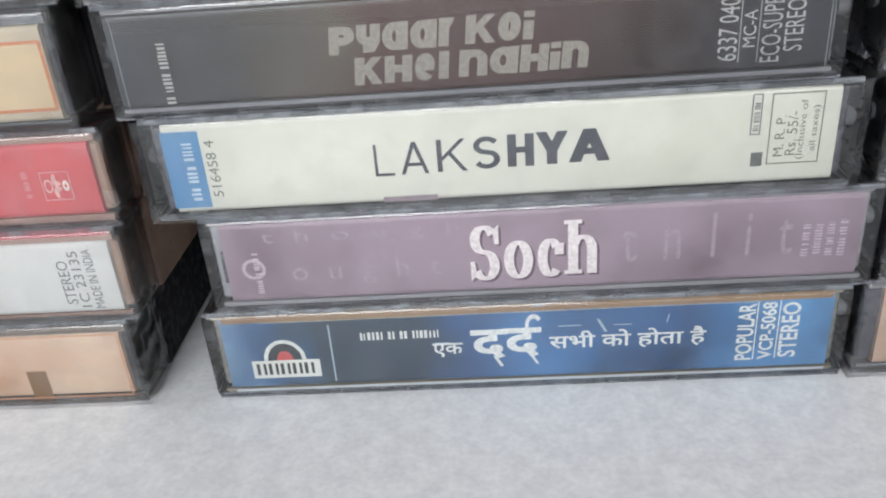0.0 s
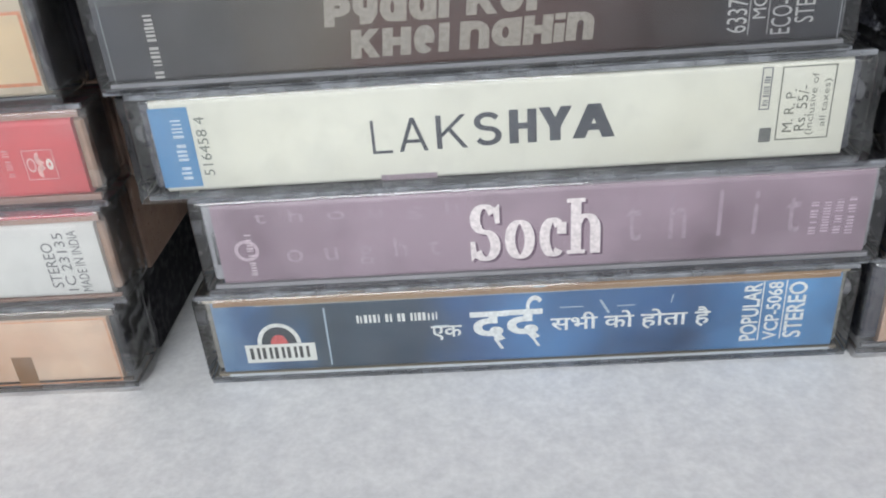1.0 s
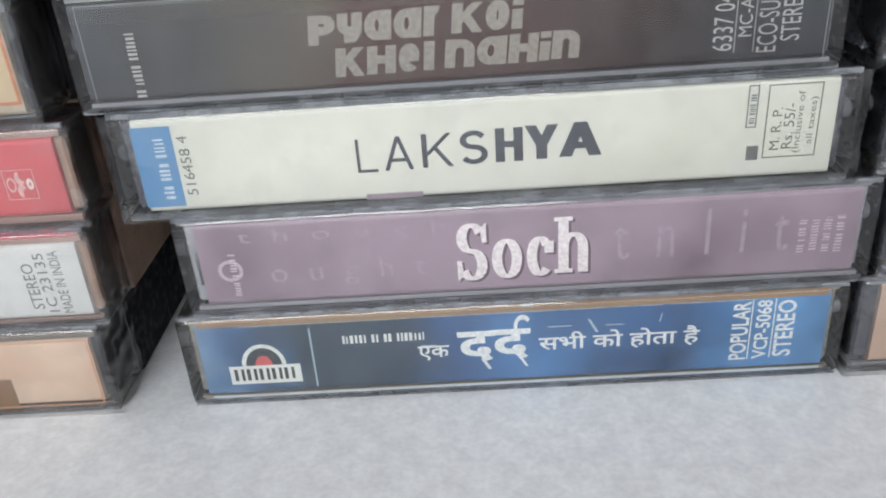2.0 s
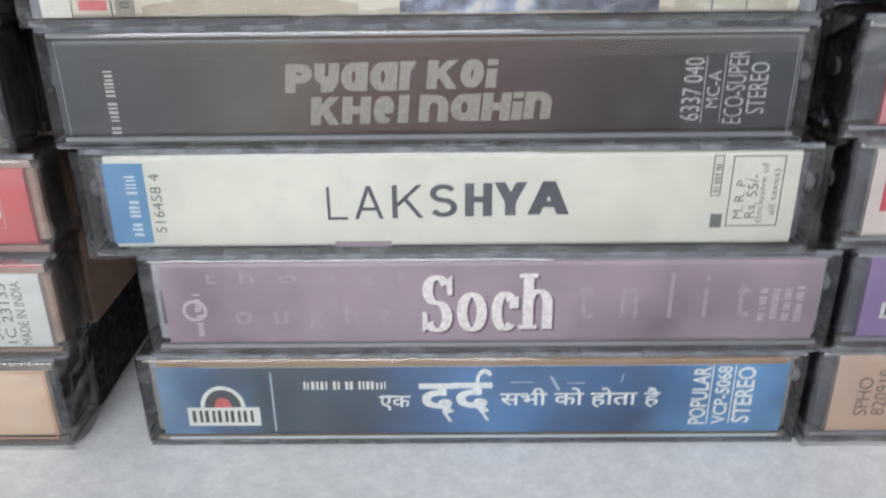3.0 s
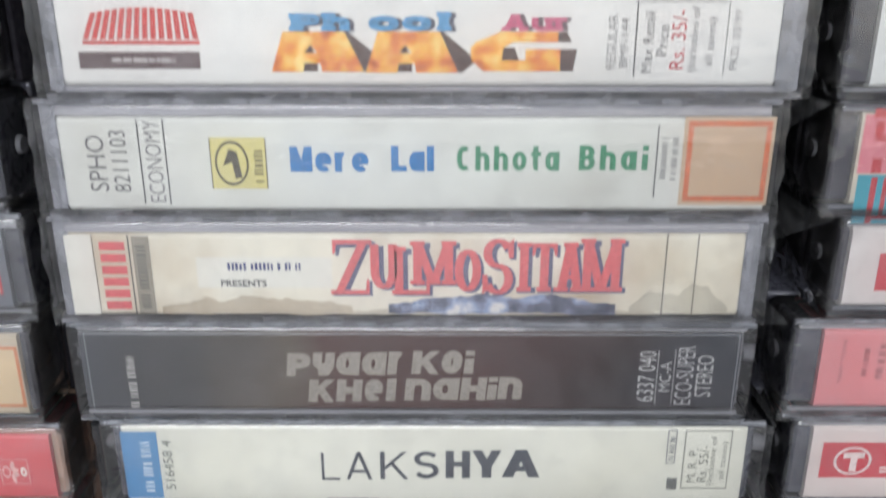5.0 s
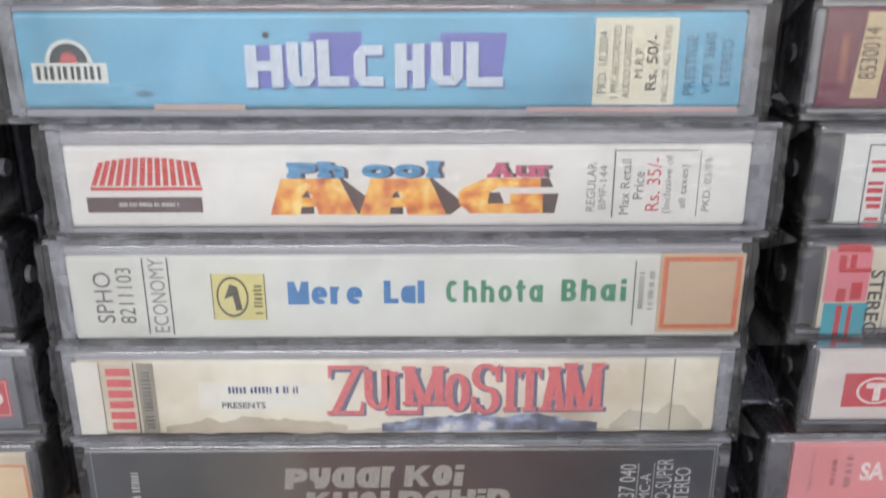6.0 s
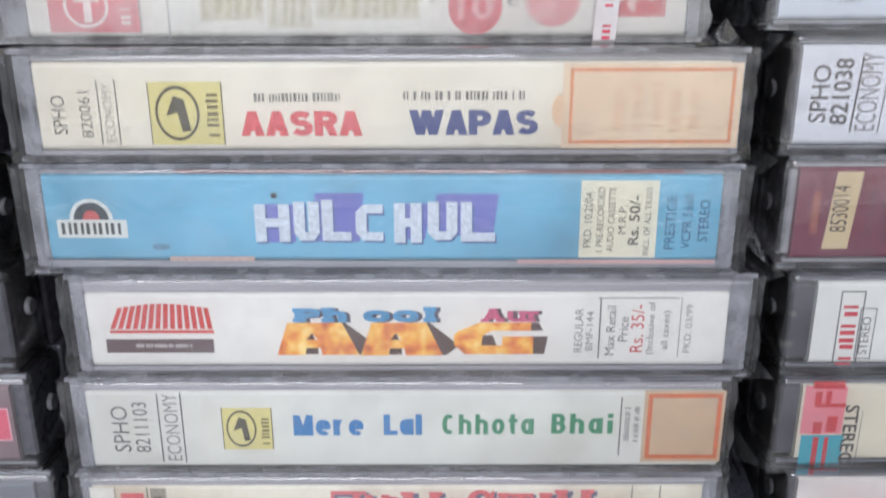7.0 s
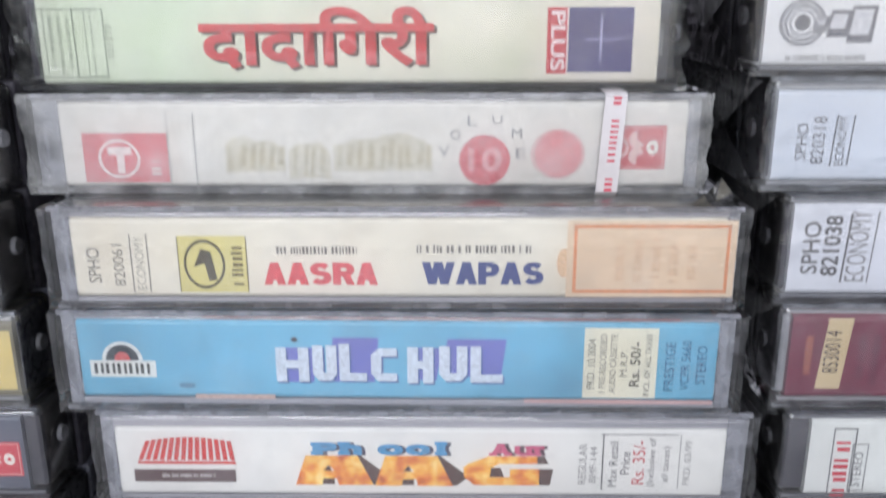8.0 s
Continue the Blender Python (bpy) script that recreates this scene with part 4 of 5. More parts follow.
HUL = [(-18.9, 4.9, -13.7, 10.7), (-13.1, 5.1, -9.3, 11.1), (-8.9, 5.1, -4.6, 11.4), (-3.9, 5.1, 1.0, 10.9), (1.8, 4.8, 5.9, 10.9), (6.8, 5.2, 11.2, 11.1), (11.7, 5.0, 16.8, 11.1)]
lettered(hulchul, ("H", "[U", "L", "[C", "H", "[U", "L"), HUL, (84, 104, 160), 1.7, 1.4, lift=0.06, shift=(0.25, -0.3))
lettered(hulchul, ("H", "[U", "L", "[C", "H", "[U", "L"), HUL, (218, 225, 235), 1.65, 1.35, lift=0.09)
bar(hulchul, 29.30, 2.50, 40.70, 14.30, (232, 228, 208), lift=0.05, label='cream price box')
text(hulchul, 'PKD. 10.2004', 29.90, 4.10, 31.10, 12.50, (92, 88, 78), turn=1, bold=0, lift=0.08)
text(hulchul, '1 PRE-RECORDED', 31.80, 3.40, 32.80, 13.30, (92, 88, 78), turn=1, bold=0, lift=0.08)
text(hulchul, 'AUDIO CASSETTE', 33.40, 3.40, 34.40, 13.30, (92, 88, 78), turn=1, bold=0, lift=0.08)
text(hulchul, 'M.R.P.', 35.00, 6.20, 36.10, 10.60, (92, 88, 78), turn=1, bold=0, lift=0.08)
text(hulchul, 'Rs. 50/-', 36.50, 4.50, 38.10, 12.00, (92, 88, 78), turn=1, bold=0.02, lift=0.08)
text(hulchul, 'INCL. OF ALL TAXES', 38.80, 2.90, 39.70, 13.30, (92, 88, 78), turn=1, bold=0, lift=0.08)
text(hulchul, 'PRESTIGE', 41.90, 3.80, 43.40, 12.00, (48, 96, 136), turn=1)
text(hulchul, 'VCPR 5660', 44.40, 3.90, 45.80, 12.30, (48, 96, 136), turn=1)
text(hulchul, 'STEREO', 46.80, 5.00, 48.30, 11.40, (40, 88, 128), turn=1)
bar(hulchul, -32.10, 1.80, -19.30, 2.60, (206, 176, 166), lift=0.05)
bar(hulchul, 20.20, 1.50, 49.70, 2.20, (206, 170, 170), lift=0.05)
disc(hulchul, -15.80, 12.05, 0.50, 0.45, (40, 44, 60), lift=0.1, name='ink_spot')
disc(hulchul, -33.25, 4.10, 1.35, 0.50, (88, 140, 168), name='stain')
# reddish reflection over the card's top, painted as a thin bar
bar(hulchul, -30, 15.3, 44, 15.9, (196, 140, 142), 'fold_or_reflection_edge', -0.2)

aasra = cassette('cream cassette spine with red and navy titles and peeling orange-bordered sticker', -57.8, 48.2, 137.2, 153.4, 1.5, (-49.4, 50.2, 1.6, 14.4), paper((227, 222, 209), 0.3, (190, 172, 146), 0.4), tray=GREY, wrap=0.5, seed=11)
text(aasra, 'SPHO', -47.40, 4.00, -45.40, 9.60, (110, 106, 100), turn=1)
text(aasra, '820061', -43.40, 3.50, -41.70, 10.20, (130, 126, 118), turn=1)
bar(aasra, -40.60, 2.50, -40.40, 11.80, (120, 116, 108))
bar(aasra, -38.00, 2.50, -37.80, 11.80, (120, 116, 108))
text(aasra, 'ECONOMY', -39.90, 2.90, -38.50, 11.40, (170, 166, 154), turn=1)
oval_logo(aasra, -33.30, 2.50, -22.60, 11.50)
bars(aasra, -20.00, 8.40, -2.40, 10.15, (112, 108, 104), 1, up=False, fill=0.7, seed=23)
bars(aasra, 1.40, 8.60, 25.00, 10.35, (112, 108, 104), 1, up=False, fill=0.7, seed=24)
lettered(aasra, "AASRA", row("AASRA", -20.2, 3.7, -2.6, 7.3, 0.05), (222, 96, 104), 1.25, 0.85)
lettered(aasra, "WAPAS", row("WAPAS", 4.2, 3.8, 22.9, 7.4, 0.05), (62, 74, 136), 1.25, 0.85)
bar(aasra, 26.30, 1.80, 51.90, 14.00, (226, 204, 178), lift=0.06, label='orange-bordered tan sticker')
frame_line(aasra, 27.30, 2.50, 50.90, 13.30, (224, 150, 108), w=0.5)
bars(aasra, 33.00, 4.20, 46.70, 11.40, (218, 186, 156), 5, up=True, fill=0.5, seed=25)
disc(aasra, 25.95, 7.30, 1.15, 2.30, (224, 190, 156), lift=0.055, name='torn_edge')

volume = cassette('wrapped cassette with greyish white spine, red badges and paper seal strip', -63.2, 43.8, 153.4, 169.3, 11, (-48.5, 50.5, 1.0, 14.6), paper((224, 221, 214), 0.3, (190, 188, 180), 0.4), tray=GREY, wrap=1.0, seed=12, hazy=True)
ring_logo(volume, -45.30, 1.70, -31.70, 9.60, red=(214, 118, 126))
bar(volume, -31.60, 0.40, -31.50, 13.50, (120, 120, 120))
bar(volume, -27.40, 0.40, -27.20, 12.80, (140, 140, 140))
rng = random.Random(91)
for x0, x1, z0, z1 in ((-22.5, -12.9, 3.2, 9.3), (-12.4, -5.7, 2.1, 8.7), (-5.2, 10.5, 3.3, 9.6)):
    blot(volume, x0, z0, x1, z1, paper((206, 201, 184), 0.4, (190, 176, 140)), int(x1 * 10) + 300, 0.04, 0.2, "faded_lettering", "faded tan title")
    x = x0 + 0.5
    while x < x1 - 0.8:
        wide = rng.uniform(0.5, 1.0)
        bar(volume, x, z0 + rng.uniform(0.4, 1.4), x + wide, z1 - rng.uniform(0.9, 2.0), (198, 190, 166), "faded_lettering", 0.06, rng.uniform(-0.3, 0.5))
        x += wide + rng.uniform(0.4, 1.3)
disc(volume, 18.85, 5.25, 4.05, 4.05, (214, 92, 104))
text(volume, '10', 16.20, 3.40, 21.60, 7.20, (226, 160, 164), lift=0.1, bold=0.03)
text(volume, 'V', 11.60, 5.80, 13.20, 7.50, (140, 140, 144))
text(volume, 'O', 13.40, 8.50, 15.00, 10.10, (140, 140, 144))
text(volume, 'L', 16.10, 10.70, 17.70, 12.30, (140, 140, 144))
text(volume, 'U', 20.00, 10.90, 21.60, 12.40, (140, 140, 144))
text(volume, 'M', 23.10, 8.70, 24.70, 10.30, (140, 140, 144))
text(volume, 'E', 23.80, 5.50, 25.40, 7.10, (140, 140, 144))
disc(volume, 30.50, 6.25, 3.80, 3.65, (222, 140, 144))
disc(volume, 30.45, 6.25, 4.25, 3.95, (216, 160, 162), inner=0.93, lift=0.06)
blob_logo(volume, 38.00, 3.80, 47.40, 10.70)

dadagiri = cassette('pale green cassette spine with red Hindi title', -66.0, 40.2, 169.3, 186.4, 16, (-49.2, 49.6, 0.9, 15.6), paper((214, 216, 194), 0.35, (170, 190, 150), 0.4, ((0.0, (212, 216, 200)), (0.2, (206, 216, 194)), (0.45, (220, 221, 204)), (1.0, (226, 218, 206)))), tray=BLACK, wrap=1.5, seed=13)
frame_line(dadagiri, -49.60, 2.00, -38.60, 12.70, (110, 124, 104), w=0.14)
bar(dadagiri, -48.30, 2.00, -48.20, 12.80, (110, 124, 104))
bar(dadagiri, -43.60, 2.00, -43.40, 12.70, (110, 124, 104))
bar(dadagiri, -41.70, 2.00, -41.60, 12.70, (110, 124, 104))
bar(dadagiri, -40.70, 2.00, -40.60, 12.70, (110, 124, 104))
bars(dadagiri, -47.90, 2.50, -43.70, 12.10, (150, 160, 140), 3, up=True, fill=0.4, seed=26)
text(dadagiri, '021573', -38.40, 5.00, -37.40, 10.20, (130, 140, 122), turn=1)
text(dadagiri, 'दादािगरी', -23.00, 2.90, 14.50, 12.50, (90, 70, 62), bold=0.03, lift=0.05)
text(dadagiri, 'दादािगरी', -23.50, 3.30, 14.00, 12.90, (206, 66, 72), bold=0.03, lift=0.09)
bar(dadagiri, 31.90, 2.50, 35.20, 12.70, (196, 52, 66), label='red strip')
text(dadagiri, 'PLUS', 32.50, 2.90, 34.80, 12.20, (236, 214, 214), turn=-1, bold=0.03, lift=0.08)
bar(dadagiri, 35.00, 2.50, 35.20, 12.70, (236, 214, 214), lift=0.07)
bar(dadagiri, 35.30, 2.70, 45.50, 12.70, (74, 66, 120), label='dark violet square')
bar(dadagiri, 40.30, 4.40, 40.60, 11.20, (190, 186, 220), lift=0.08)
bar(dadagiri, 37.90, 7.70, 43.70, 7.90, (170, 164, 206), lift=0.08)

# a loose tuft of cellophane at the corner of the cream cassette
tuft = bmesh.new()
fan = [(44.0, 0.5, 15.6), (47.5, 1.5, 18.2), (49.5, 2.5, 20.0), (51.5, 3.0, 17.6), (54.0, 4.0, 15.8)]
root = tuft.verts.new((50 * MM, 6 * MM, 15.4 * MM))
edge = [tuft.verts.new((x * MM, y * MM, z * MM)) for x, y, z in fan]
for k in range(4):
    tuft.faces.new((root, edge[k], edge[k + 1]))
finish(tuft, CREASE, "cellophane_tuft", aasra.parent)

# ---- stack on the west side of it ----

tan = cassette('peach-tan worn cassette spine with a brown mark', -169.8, -62.8, 0, 17.2, 0, (-50.0, 50.6, 1.4, 14.4), paper((226, 202, 180), 0.6, (200, 160, 130), 0.4), group='stacked cassettes beside the middle stack', folds=False, pins=False, lugs=False, tray=JET, wrap=1.5, seed=20)
bar(tan, 32.00, -0.40, 35.60, 7.00, (140, 108, 76), name='mark')
frame_line(tan, 10.80, 1.10, 50.40, 14.20, (226, 170, 136), w=0.3)

stereo = cassette('white cassette spine with red edge and small grey catalogue text', -167.4, -60.4, 17.2, 34.8, 0, (-50.0, 50.8, 1.4, 14.8), paper((222, 222, 220), 0.2, (200, 195, 190), 0.4), group='stacked cassettes beside the middle stack', folds=False, pins=False, lugs=False, tray=BROWN, wrap=1.4, seed=21)
bar(stereo, 18.80, 15.90, 51.40, 17.40, (196, 88, 100), label='red edge')
text(stereo, 'STEREO', 41.30, 3.30, 43.20, 11.50, (120, 120, 124), turn=1)
text(stereo, '1C 23135', 43.70, 2.60, 45.40, 13.20, (120, 120, 124), turn=1)
text(stereo, 'MADE IN INDIA', 46.10, 2.30, 47.70, 13.50, (120, 120, 124), turn=1)

redone = cassette('red cassette spine with pale emblem, wrapped in cellophane', -165.9, -58.9, 34.8, 51.3, 0, (-50.0, 50.6, 1.9, 14.2), paper((216, 100, 106), 0.35, (190, 140, 130), 0.38), group='stacked cassettes beside the middle stack', folds=False, pins=False, lugs=False, tray=BROWN, wrap=1.4, seed=22)
blob_logo(redone, 41.50, 4.50, 46.80, 9.90, red=(212, 96, 102))
bars(redone, 38.40, 5.10, 40.30, 10.20, (226, 170, 168), 1, up=True, seed=30)

beige = cassette('beige cassette spine with an orange-bordered sticker', -168.3, -61.3, 51.3, 69.5, 0, (-50.0, 50.8, 1.2, 15.6), paper((206, 194, 172), 0.5, (170, 140, 110), 0.4), group='stacked cassettes beside the middle stack', folds=False, pins=False, lugs=False, tray=BLACK, wrap=1.3, seed=23)
bar(beige, 22, 2.8, 50.6, 13.4, (222, 200, 164), label='tan sticker')
frame_line(beige, 22, 2.8, 50.6, 13.4, (218, 140, 100), 0.5)

greyone = cassette('grey cassette spine with a small red badge', -166.4, -59.4, 69.5, 86.4, 0, (-50.0, 49.5, 1.4, 14.4), paper((116, 120, 130), 0.3, (110, 110, 116), 0.35), group='stacked cassettes beside the middle stack', folds=False, lugs=False, tray=COAL, wrap=0.5, seed=24)
blob_logo(greyone, 39.0, 4.0, 48.3, 10.6)

mauve = cassette('dim mauve cassette spine with a pink box', -167.7, -60.7, 86.4, 103.8, 0, (-50.0, 49.5, 1.4, 15.2), paper((132, 112, 118), 0.4, (110, 100, 104), 0.38), group='stacked cassettes beside the middle stack', folds=False, lugs=False, tray=COAL, seed=25)
bar(mauve, 38, 5.3, 48.9, 11.2, (218, 100, 124), label='pink box')
frame_line(mauve, 38, 5.3, 48.9, 11.2, (232, 180, 190), 0.25)

slate = cassette('slate grey cassette spine with a red badge', -168.8, -61.8, 103.8, 120.9, 0, (-50.0, 49.6, 1.4, 15.2), paper((92, 96, 110), 0.3, (90, 90, 100), 0.35), group='stacked cassettes beside the middle stack', folds=False, lugs=False, tray=BLACK, seed=26)
blob_logo(slate, 39.70, 4.30, 48.90, 10.50)

yellow = cassette('grey cassette spine with a yellow label', -170.1, -63.1, 120.9, 137.1, 0, (-50.0, 51.9, 1.4, 14.4), paper((126, 120, 100), 0.4, (110, 104, 90), 0.4), group='stacked cassettes beside the middle stack', folds=False, lugs=False, tray=COAL, wrap=0.7, seed=27)
bar(yellow, 22, 2.8, 51.4, 12.8, (222, 202, 132), label='yellow label')

dark = cassette('dark grey cassette spine in cellophane', -171.8, -64.8, 137.1, 154.0, 0, (-50.0, 49.6, 1.4, 14.6), paper((96, 96, 100), 0.4, (80, 80, 84), 0.38), group='stacked cassettes beside the middle stack', folds=False, lugs=False, tray=BLACK, wrap=0.9, seed=28)

darker = cassette('charcoal cassette spine in its case', -172.5, -65.5, 154.0, 171.0, 2, (-50.0, 49.6, 1.4, 14.6), paper((120, 122, 124), 0.4, (80, 80, 84), 0.38), group='stacked cassettes beside the middle stack', folds=False, lugs=False, tray=BLACK, seed=29)

topdark = cassette('charcoal cassette spine at the top of its stack', -174.5, -67.5, 171.0, 187.6, 6, (-50.0, 49.6, 1.4, 14.6), paper((90, 92, 96), 0.4, (80, 80, 84), 0.38), group='stacked cassettes beside the middle stack', folds=False, lugs=False, tray=BLACK, wrap=0.5, seed=30)

# ---- stack on the east side of it ----

peach = cassette('peach-grey cassette spine with catalogue text', 58.6, 165.6, 0, 18.2, 0, (-49.5, 50.0, 1.4, 16.3), paper((206, 178, 160), 0.35, (170, 140, 120), 0.4), group='stacked cassettes on the other side of the middle stack', lugs=False, tray=COAL, wrap=0.5, seed=40)
text(peach, 'SPHO', -45.60, 5.00, -43.30, 12.30, (96, 84, 80), turn=1)
text(peach, '820919', -42.70, 5.00, -40.50, 13.80, (96, 84, 80), turn=1)
bar(peach, -39.90, 4.10, -39.70, 14.60, (96, 84, 80))
text(peach, 'ECONOMY', -39.00, 4.40, -37.00, 15.00, (110, 98, 92), turn=1)

violet = cassette('violet cassette spine with an arched white badge', 60.6, 167.6, 18.2, 35.6, 0, (-49.9, 50.0, 1.4, 15.5), paper((146, 118, 168), 0.3, (140, 120, 150), 0.36), group='stacked cassettes on the other side of the middle stack', lugs=False, tray=COAL, wrap=0.9, seed=41)
arch_logo(violet, -47.00, 5.10, -35.80, 11.10)

tone = cassette('white cassette spine with a red ringed badge', 57.6, 164.6, 35.6, 52.8, 0, (-49.5, 50.0, 1.4, 15.3), paper((224, 214, 210), 0.25, (200, 180, 175), 0.38), group='stacked cassettes on the other side of the middle stack', lugs=False, tray=COAL, wrap=0.8, seed=42)
ring_logo(tone, -47.60, 5.70, -35.30, 12.30)

pink = cassette('pink cassette spine with a rounded dark end', 55.4, 162.4, 52.8, 69.8, 0, (-48.1, 50.0, 1.4, 15.1), paper((222, 148, 152), 0.25, (200, 140, 140), 0.38), group='stacked cassettes on the other side of the middle stack', lugs=False, tray=COAL, wrap=1.1, seed=43)
text(pink, 'TINY TOTS', -45.00, 5.80, -44.40, 13.40, (140, 92, 98), turn=1)
bars(pink, -41.90, 6.90, -40.30, 12.50, (150, 92, 96), 1, seed=44)
bars(pink, -39.70, 6.40, -37.70, 13.30, (150, 92, 96), 1, seed=45)
text(pink, 'SA', -36.70, 7.90, -32.60, 11.40, (240, 226, 226), bold=0.04)

ttwo = cassette('white cassette spine with a red ringed badge in loose cellophane', 60.4, 167.4, 69.8, 86.0, 1.0, (-50.9, 50.0, 1.4, 14.3), paper((220, 214, 212), 0.3, (200, 180, 175), 0.38), group='stacked cassettes on the other side of the middle stack', lugs=False, tray=BLACK, wrap=1.1, seed=46)
ring_logo(ttwo, -46.30, 4.10, -33.70, 10.10)

stripes = cassette('cassette spine with red and cyan blocks and black text', 57.2, 164.2, 86.0, 103.0, 1.0, (-49.1, 50.0, 1.4, 15.1), paper((216, 210, 194), 0.35, (180, 170, 150), 0.38), group='stacked cassettes on the other side of the middle stack', lugs=False, tray=BLACK, wrap=1.0, seed=47)
bar(stripes, -48.40, -1.30, -41.50, 6.00, (62, 164, 184), lift=0.04, label='cyan block')
bar(stripes, -48.70, 6.20, -42.00, 14.80, (224, 132, 146), lift=0.04, label='pink block')
bar(stripes, -47.50, 14.30, -42.50, 15.60, RED, lift=0.07, name='print_stroke')
bar(stripes, -47.00, 11.40, -45.90, 13.80, RED, lift=0.07, name='print_stroke')
bar(stripes, -45.30, 11.40, -44.40, 13.90, RED, lift=0.07, name='print_stroke')
bar(stripes, -46.80, 11.00, -41.90, 11.70, RED, lift=0.07, name='print_stroke')
bar(stripes, -46.70, 6.20, -45.30, 8.40, RED, lift=0.07, name='print_stroke')
bar(stripes, -44.60, 6.60, -42.90, 9.40, RED, lift=0.07, name='print_stroke')
bar(stripes, -46.40, -1.30, -45.50, 5.60, RED, lift=0.07, name='print_stroke')
bar(stripes, -44.60, -0.10, -43.90, 5.60, RED, lift=0.07, name='print_stroke')
bar(stripes, -46.40, -0.70, -41.60, -0.10, RED, lift=0.07, name='print_stroke')
text(stripes, 'STEREO', -41.90, 0.40, -39.60, 11.40, (70, 66, 62), turn=-1, bold=0.02)
bar(stripes, -39.10, -0.10, -39.00, 10.30, DARKINK)

series = cassette('white cassette spine with red vertical lettering band', 57.0, 164.0, 103.0, 120.2, 1.5, (-48.5, 50.0, 1.4, 15.3), paper((222, 224, 222), 0.2, (200, 200, 196), 0.36), group='stacked cassettes on the other side of the middle stack', lugs=False, tray=BLACK, wrap=1.0, seed=48)
bars(series, -44.40, 1.20, -41.70, 13.20, (204, 52, 72), 1, up=True, fill=0.86, seed=57)
frame_line(series, -44.80, 0.80, -41.00, 13.70, (90, 90, 96), w=0.2)
text(series, 'STEREO', -41.00, 3.10, -39.60, 9.40, (100, 100, 106), turn=1)
frame_line(series, -41.50, 2.30, -38.90, 10.90, (90, 90, 96), w=0.15)

maroon = cassette('maroon cassette spine with a cream number stripe', 54.8, 161.8, 120.2, 137.8, 2.5, (-50.9, 50.0, 1.4, 15.7), paper((122, 48, 74), 0.35, (120, 60, 80), 0.36), group='stacked cassettes on the other side of the middle stack', lugs=False, tray=SMOKE, wrap=0.4, seed=50)
bar(maroon, -46.30, 3.00, -42.40, 15.00, (214, 196, 158), lift=0.04, slant=1.0, label='cream stripe')
text(maroon, '8530014', -45.50, 5.70, -43.00, 12.90, (60, 44, 48), turn=1)
bars(maroon, -49.00, 5.30, -46.90, 12.80, (190, 120, 96), 1, seed=51)
bars(maroon, -40.70, 3.80, -36.30, 12.50, (96, 40, 66), 2, seed=52)

spho = cassette('white cassette spine with grey catalogue text and tight cellophane', 53.4, 160.4, 137.8, 155.6, 2.5, (-51.3, 50.0, 1.4, 15.9), paper((216, 218, 226), 0.25, (190, 190, 196), 0.38), group='stacked cassettes on the other side of the middle stack', lugs=False, tray=BLACK, wrap=0.9, seed=53)
text(spho, 'SPHO', -49.50, 4.70, -46.90, 13.00, (110, 108, 112), turn=1, bold=0.015)
text(spho, '821038', -46.40, 4.40, -43.80, 13.90, (96, 94, 98), turn=1, bold=0.02)
bar(spho, -43.30, 3.30, -43.00, 14.20, (90, 88, 92), slant=0.6)
text(spho, 'ECONOMY', -42.60, 3.50, -39.60, 14.70, (140, 138, 142), turn=1)
bar(spho, -39.20, 3.30, -39.00, 14.70, (90, 88, 92), slant=0.6)

sphotwo = cassette('pale blue-white cassette spine with catalogue text', 49.4, 156.4, 155.6, 172.4, 2.5, (-51.5, 50.0, 1.4, 14.9), paper((206, 212, 222), 0.25, (190, 190, 200), 0.38), group='stacked cassettes on the other side of the middle stack', lugs=False, tray=COAL, wrap=1.0, seed=54)
text(sphotwo, 'SPHO', -48.30, 4.50, -46.70, 10.00, (96, 96, 104), turn=1)
text(sphotwo, '820318', -46.00, 4.00, -44.10, 11.00, (110, 110, 118), turn=1)
bar(sphotwo, -43.10, 3.60, -42.90, 11.20, (80, 80, 88), slant=0.4)
text(sphotwo, 'ECONOMY', -42.40, 3.80, -41.10, 11.10, (96, 96, 104), turn=1)
bar(sphotwo, -40.60, 3.80, -40.40, 11.30, (80, 80, 88), slant=0.4)

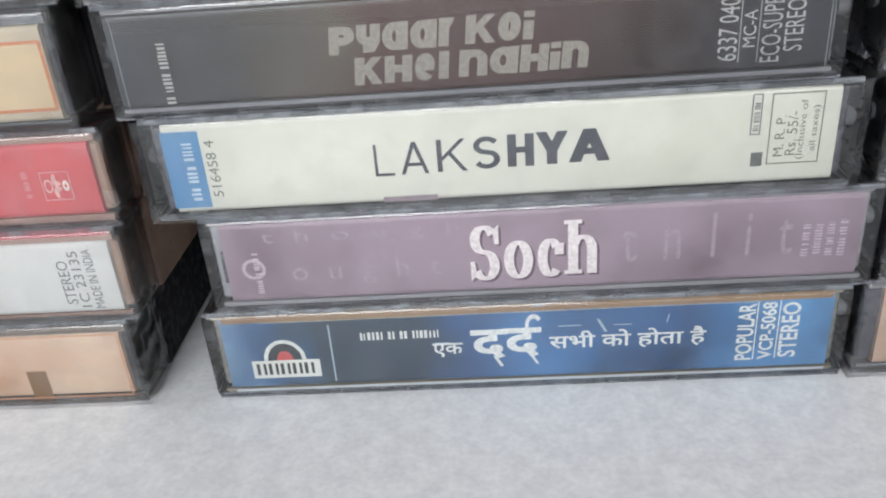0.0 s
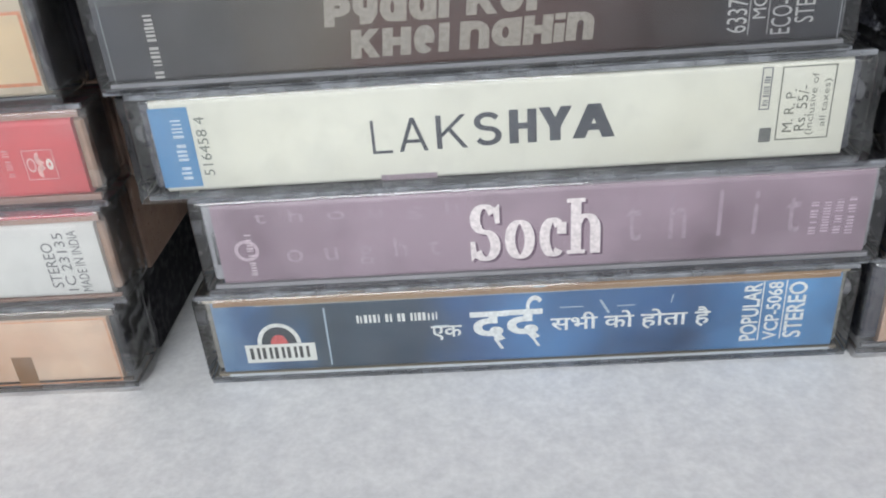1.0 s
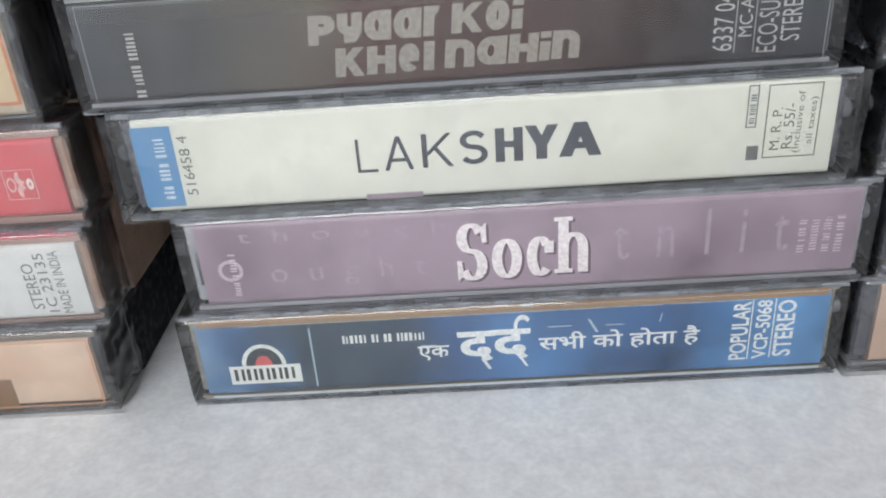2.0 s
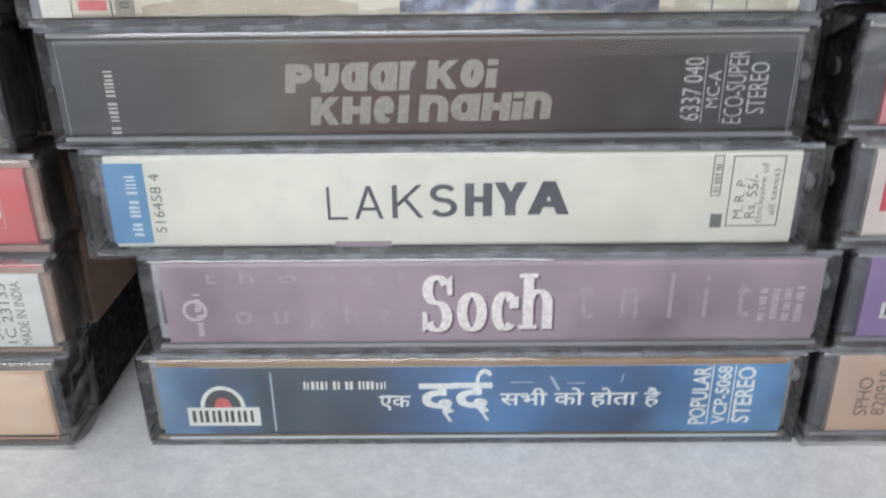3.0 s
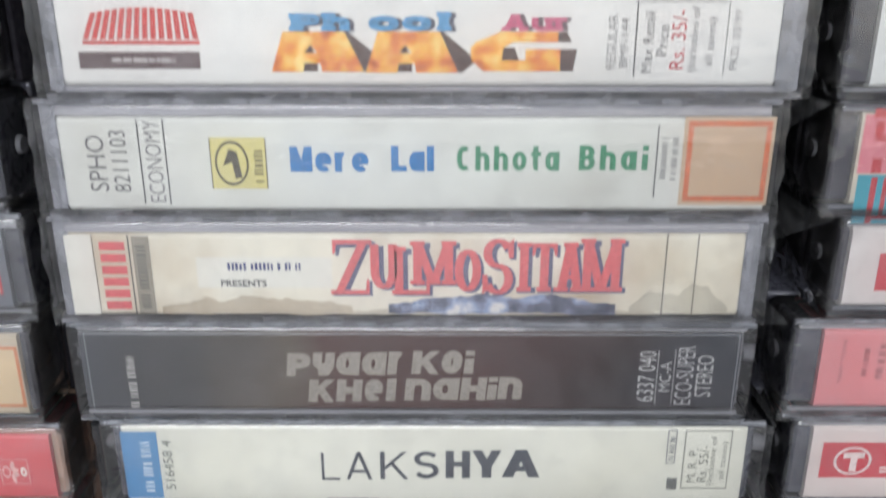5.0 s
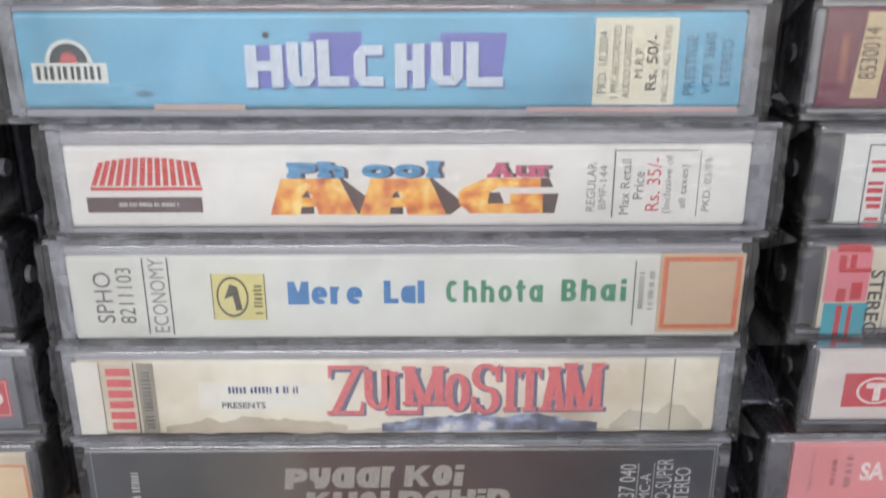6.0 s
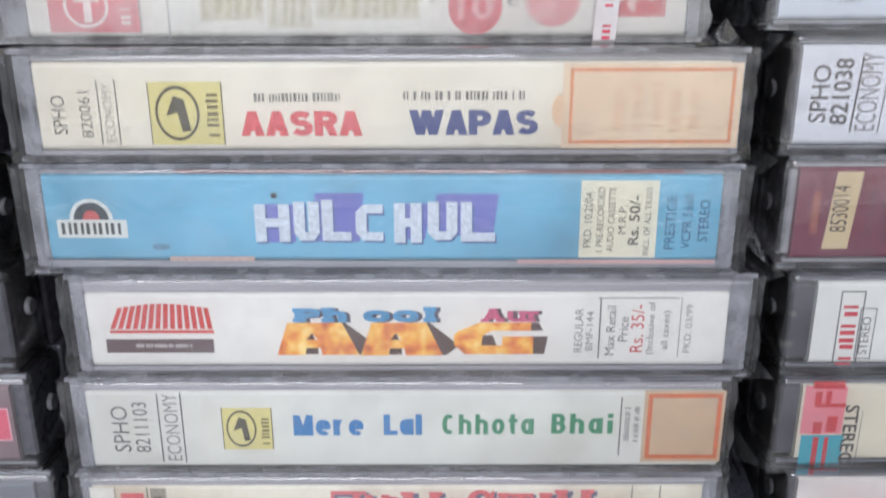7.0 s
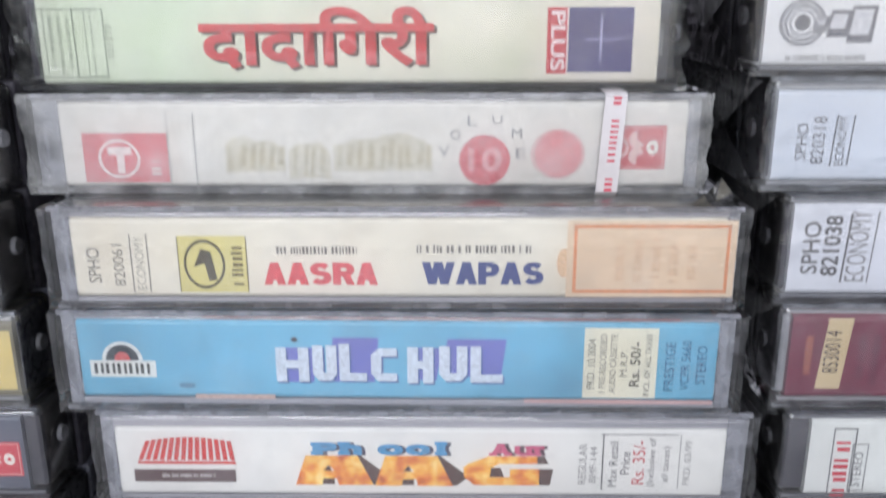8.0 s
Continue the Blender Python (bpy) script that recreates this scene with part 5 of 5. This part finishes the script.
waves = cassette('cream cassette spine with a ringed grey emblem', 46.6, 153.6, 172.4, 189.0, 2.5, (-51.7, 50.0, 1.4, 14.7), paper((224, 224, 226), 0.25, (200, 196, 190), 0.38), group='stacked cassettes on the other side of the middle stack', lugs=False, tray=BLACK, wrap=1.1, seed=55)
disc(waves, -46.50, 7.35, 3.30, 3.25, (150, 150, 156), inner=0.84)
disc(waves, -46.50, 7.35, 2.60, 2.55, (150, 150, 156), inner=0.84)
disc(waves, -46.50, 7.35, 1.90, 1.85, (160, 160, 166), inner=0.84)
disc(waves, -46.50, 7.40, 1.10, 1.10, (110, 110, 116))
bar(waves, -44.90, 6.00, -43.10, 8.30, (120, 120, 128), slant=0.5, name='emblem_mark')
bar(waves, -44.60, 7.10, -43.60, 7.90, (210, 210, 214), slant=0.5, lift=0.08, name='emblem_mark')
bar(waves, -43.00, 5.40, -40.10, 9.10, (120, 120, 128), slant=0.5, name='emblem_mark')
bar(waves, -42.70, 6.50, -40.60, 8.60, (210, 210, 214), slant=0.5, lift=0.08, name='emblem_mark')
bar(waves, -40.10, 4.60, -36.50, 9.70, (120, 120, 128), slant=0.5, name='emblem_mark')
bar(waves, -39.80, 5.70, -37.10, 9.20, (210, 210, 214), slant=0.5, lift=0.08, name='emblem_mark')
bars(waves, -50.10, 1.90, -35.50, 3.20, (150, 150, 150), 1, up=False, fill=0.6, seed=56)


# paper seal strip glued over the wrapped cassette
strip = new("seal_strip")
strip.matrix_world = pose(0, 0.011, 0.1534)
tagged(strip, "white paper seal strip with red marks round a cassette", "paper strip")
band = bmesh.new()
steps = [(6.0, -0.12), (-1.2, -0.12), (-1.95, 0.5), (-1.95, 15.4), (-1.2, 16.0), (6.0, 16.0)]
left = [band.verts.new(((26.6 + 0.06 * z) * MM, y * MM, z * MM)) for y, z in steps]
right = [band.verts.new(((30.0 + 0.06 * z) * MM, y * MM, z * MM)) for y, z in steps]
for k in range(5):
    band.faces.new((left[k], right[k], right[k + 1], left[k + 1]))
seal = finish(band, paper((206, 202, 205), 0.2), "band", strip)
marks = [(0.6, 0.5), (1.5, 0.5), (2.4, 0.3), (5.3, 0.35), (6.3, 0.35)] + [(7.3 + 0.85 * k, 0.34) for k in range(6)] + [(14.2, 0.5), (15.0, 0.4)]
for z, tall in marks:
    finish(flat([(27.9 + 0.06 * z, z), (29.1 + 0.06 * z, z), (29.1 + 0.06 * z, z + tall), (27.9 + 0.06 * z, z + tall)], -2.05), ink((204, 70, 92)), "print_mark", seal)
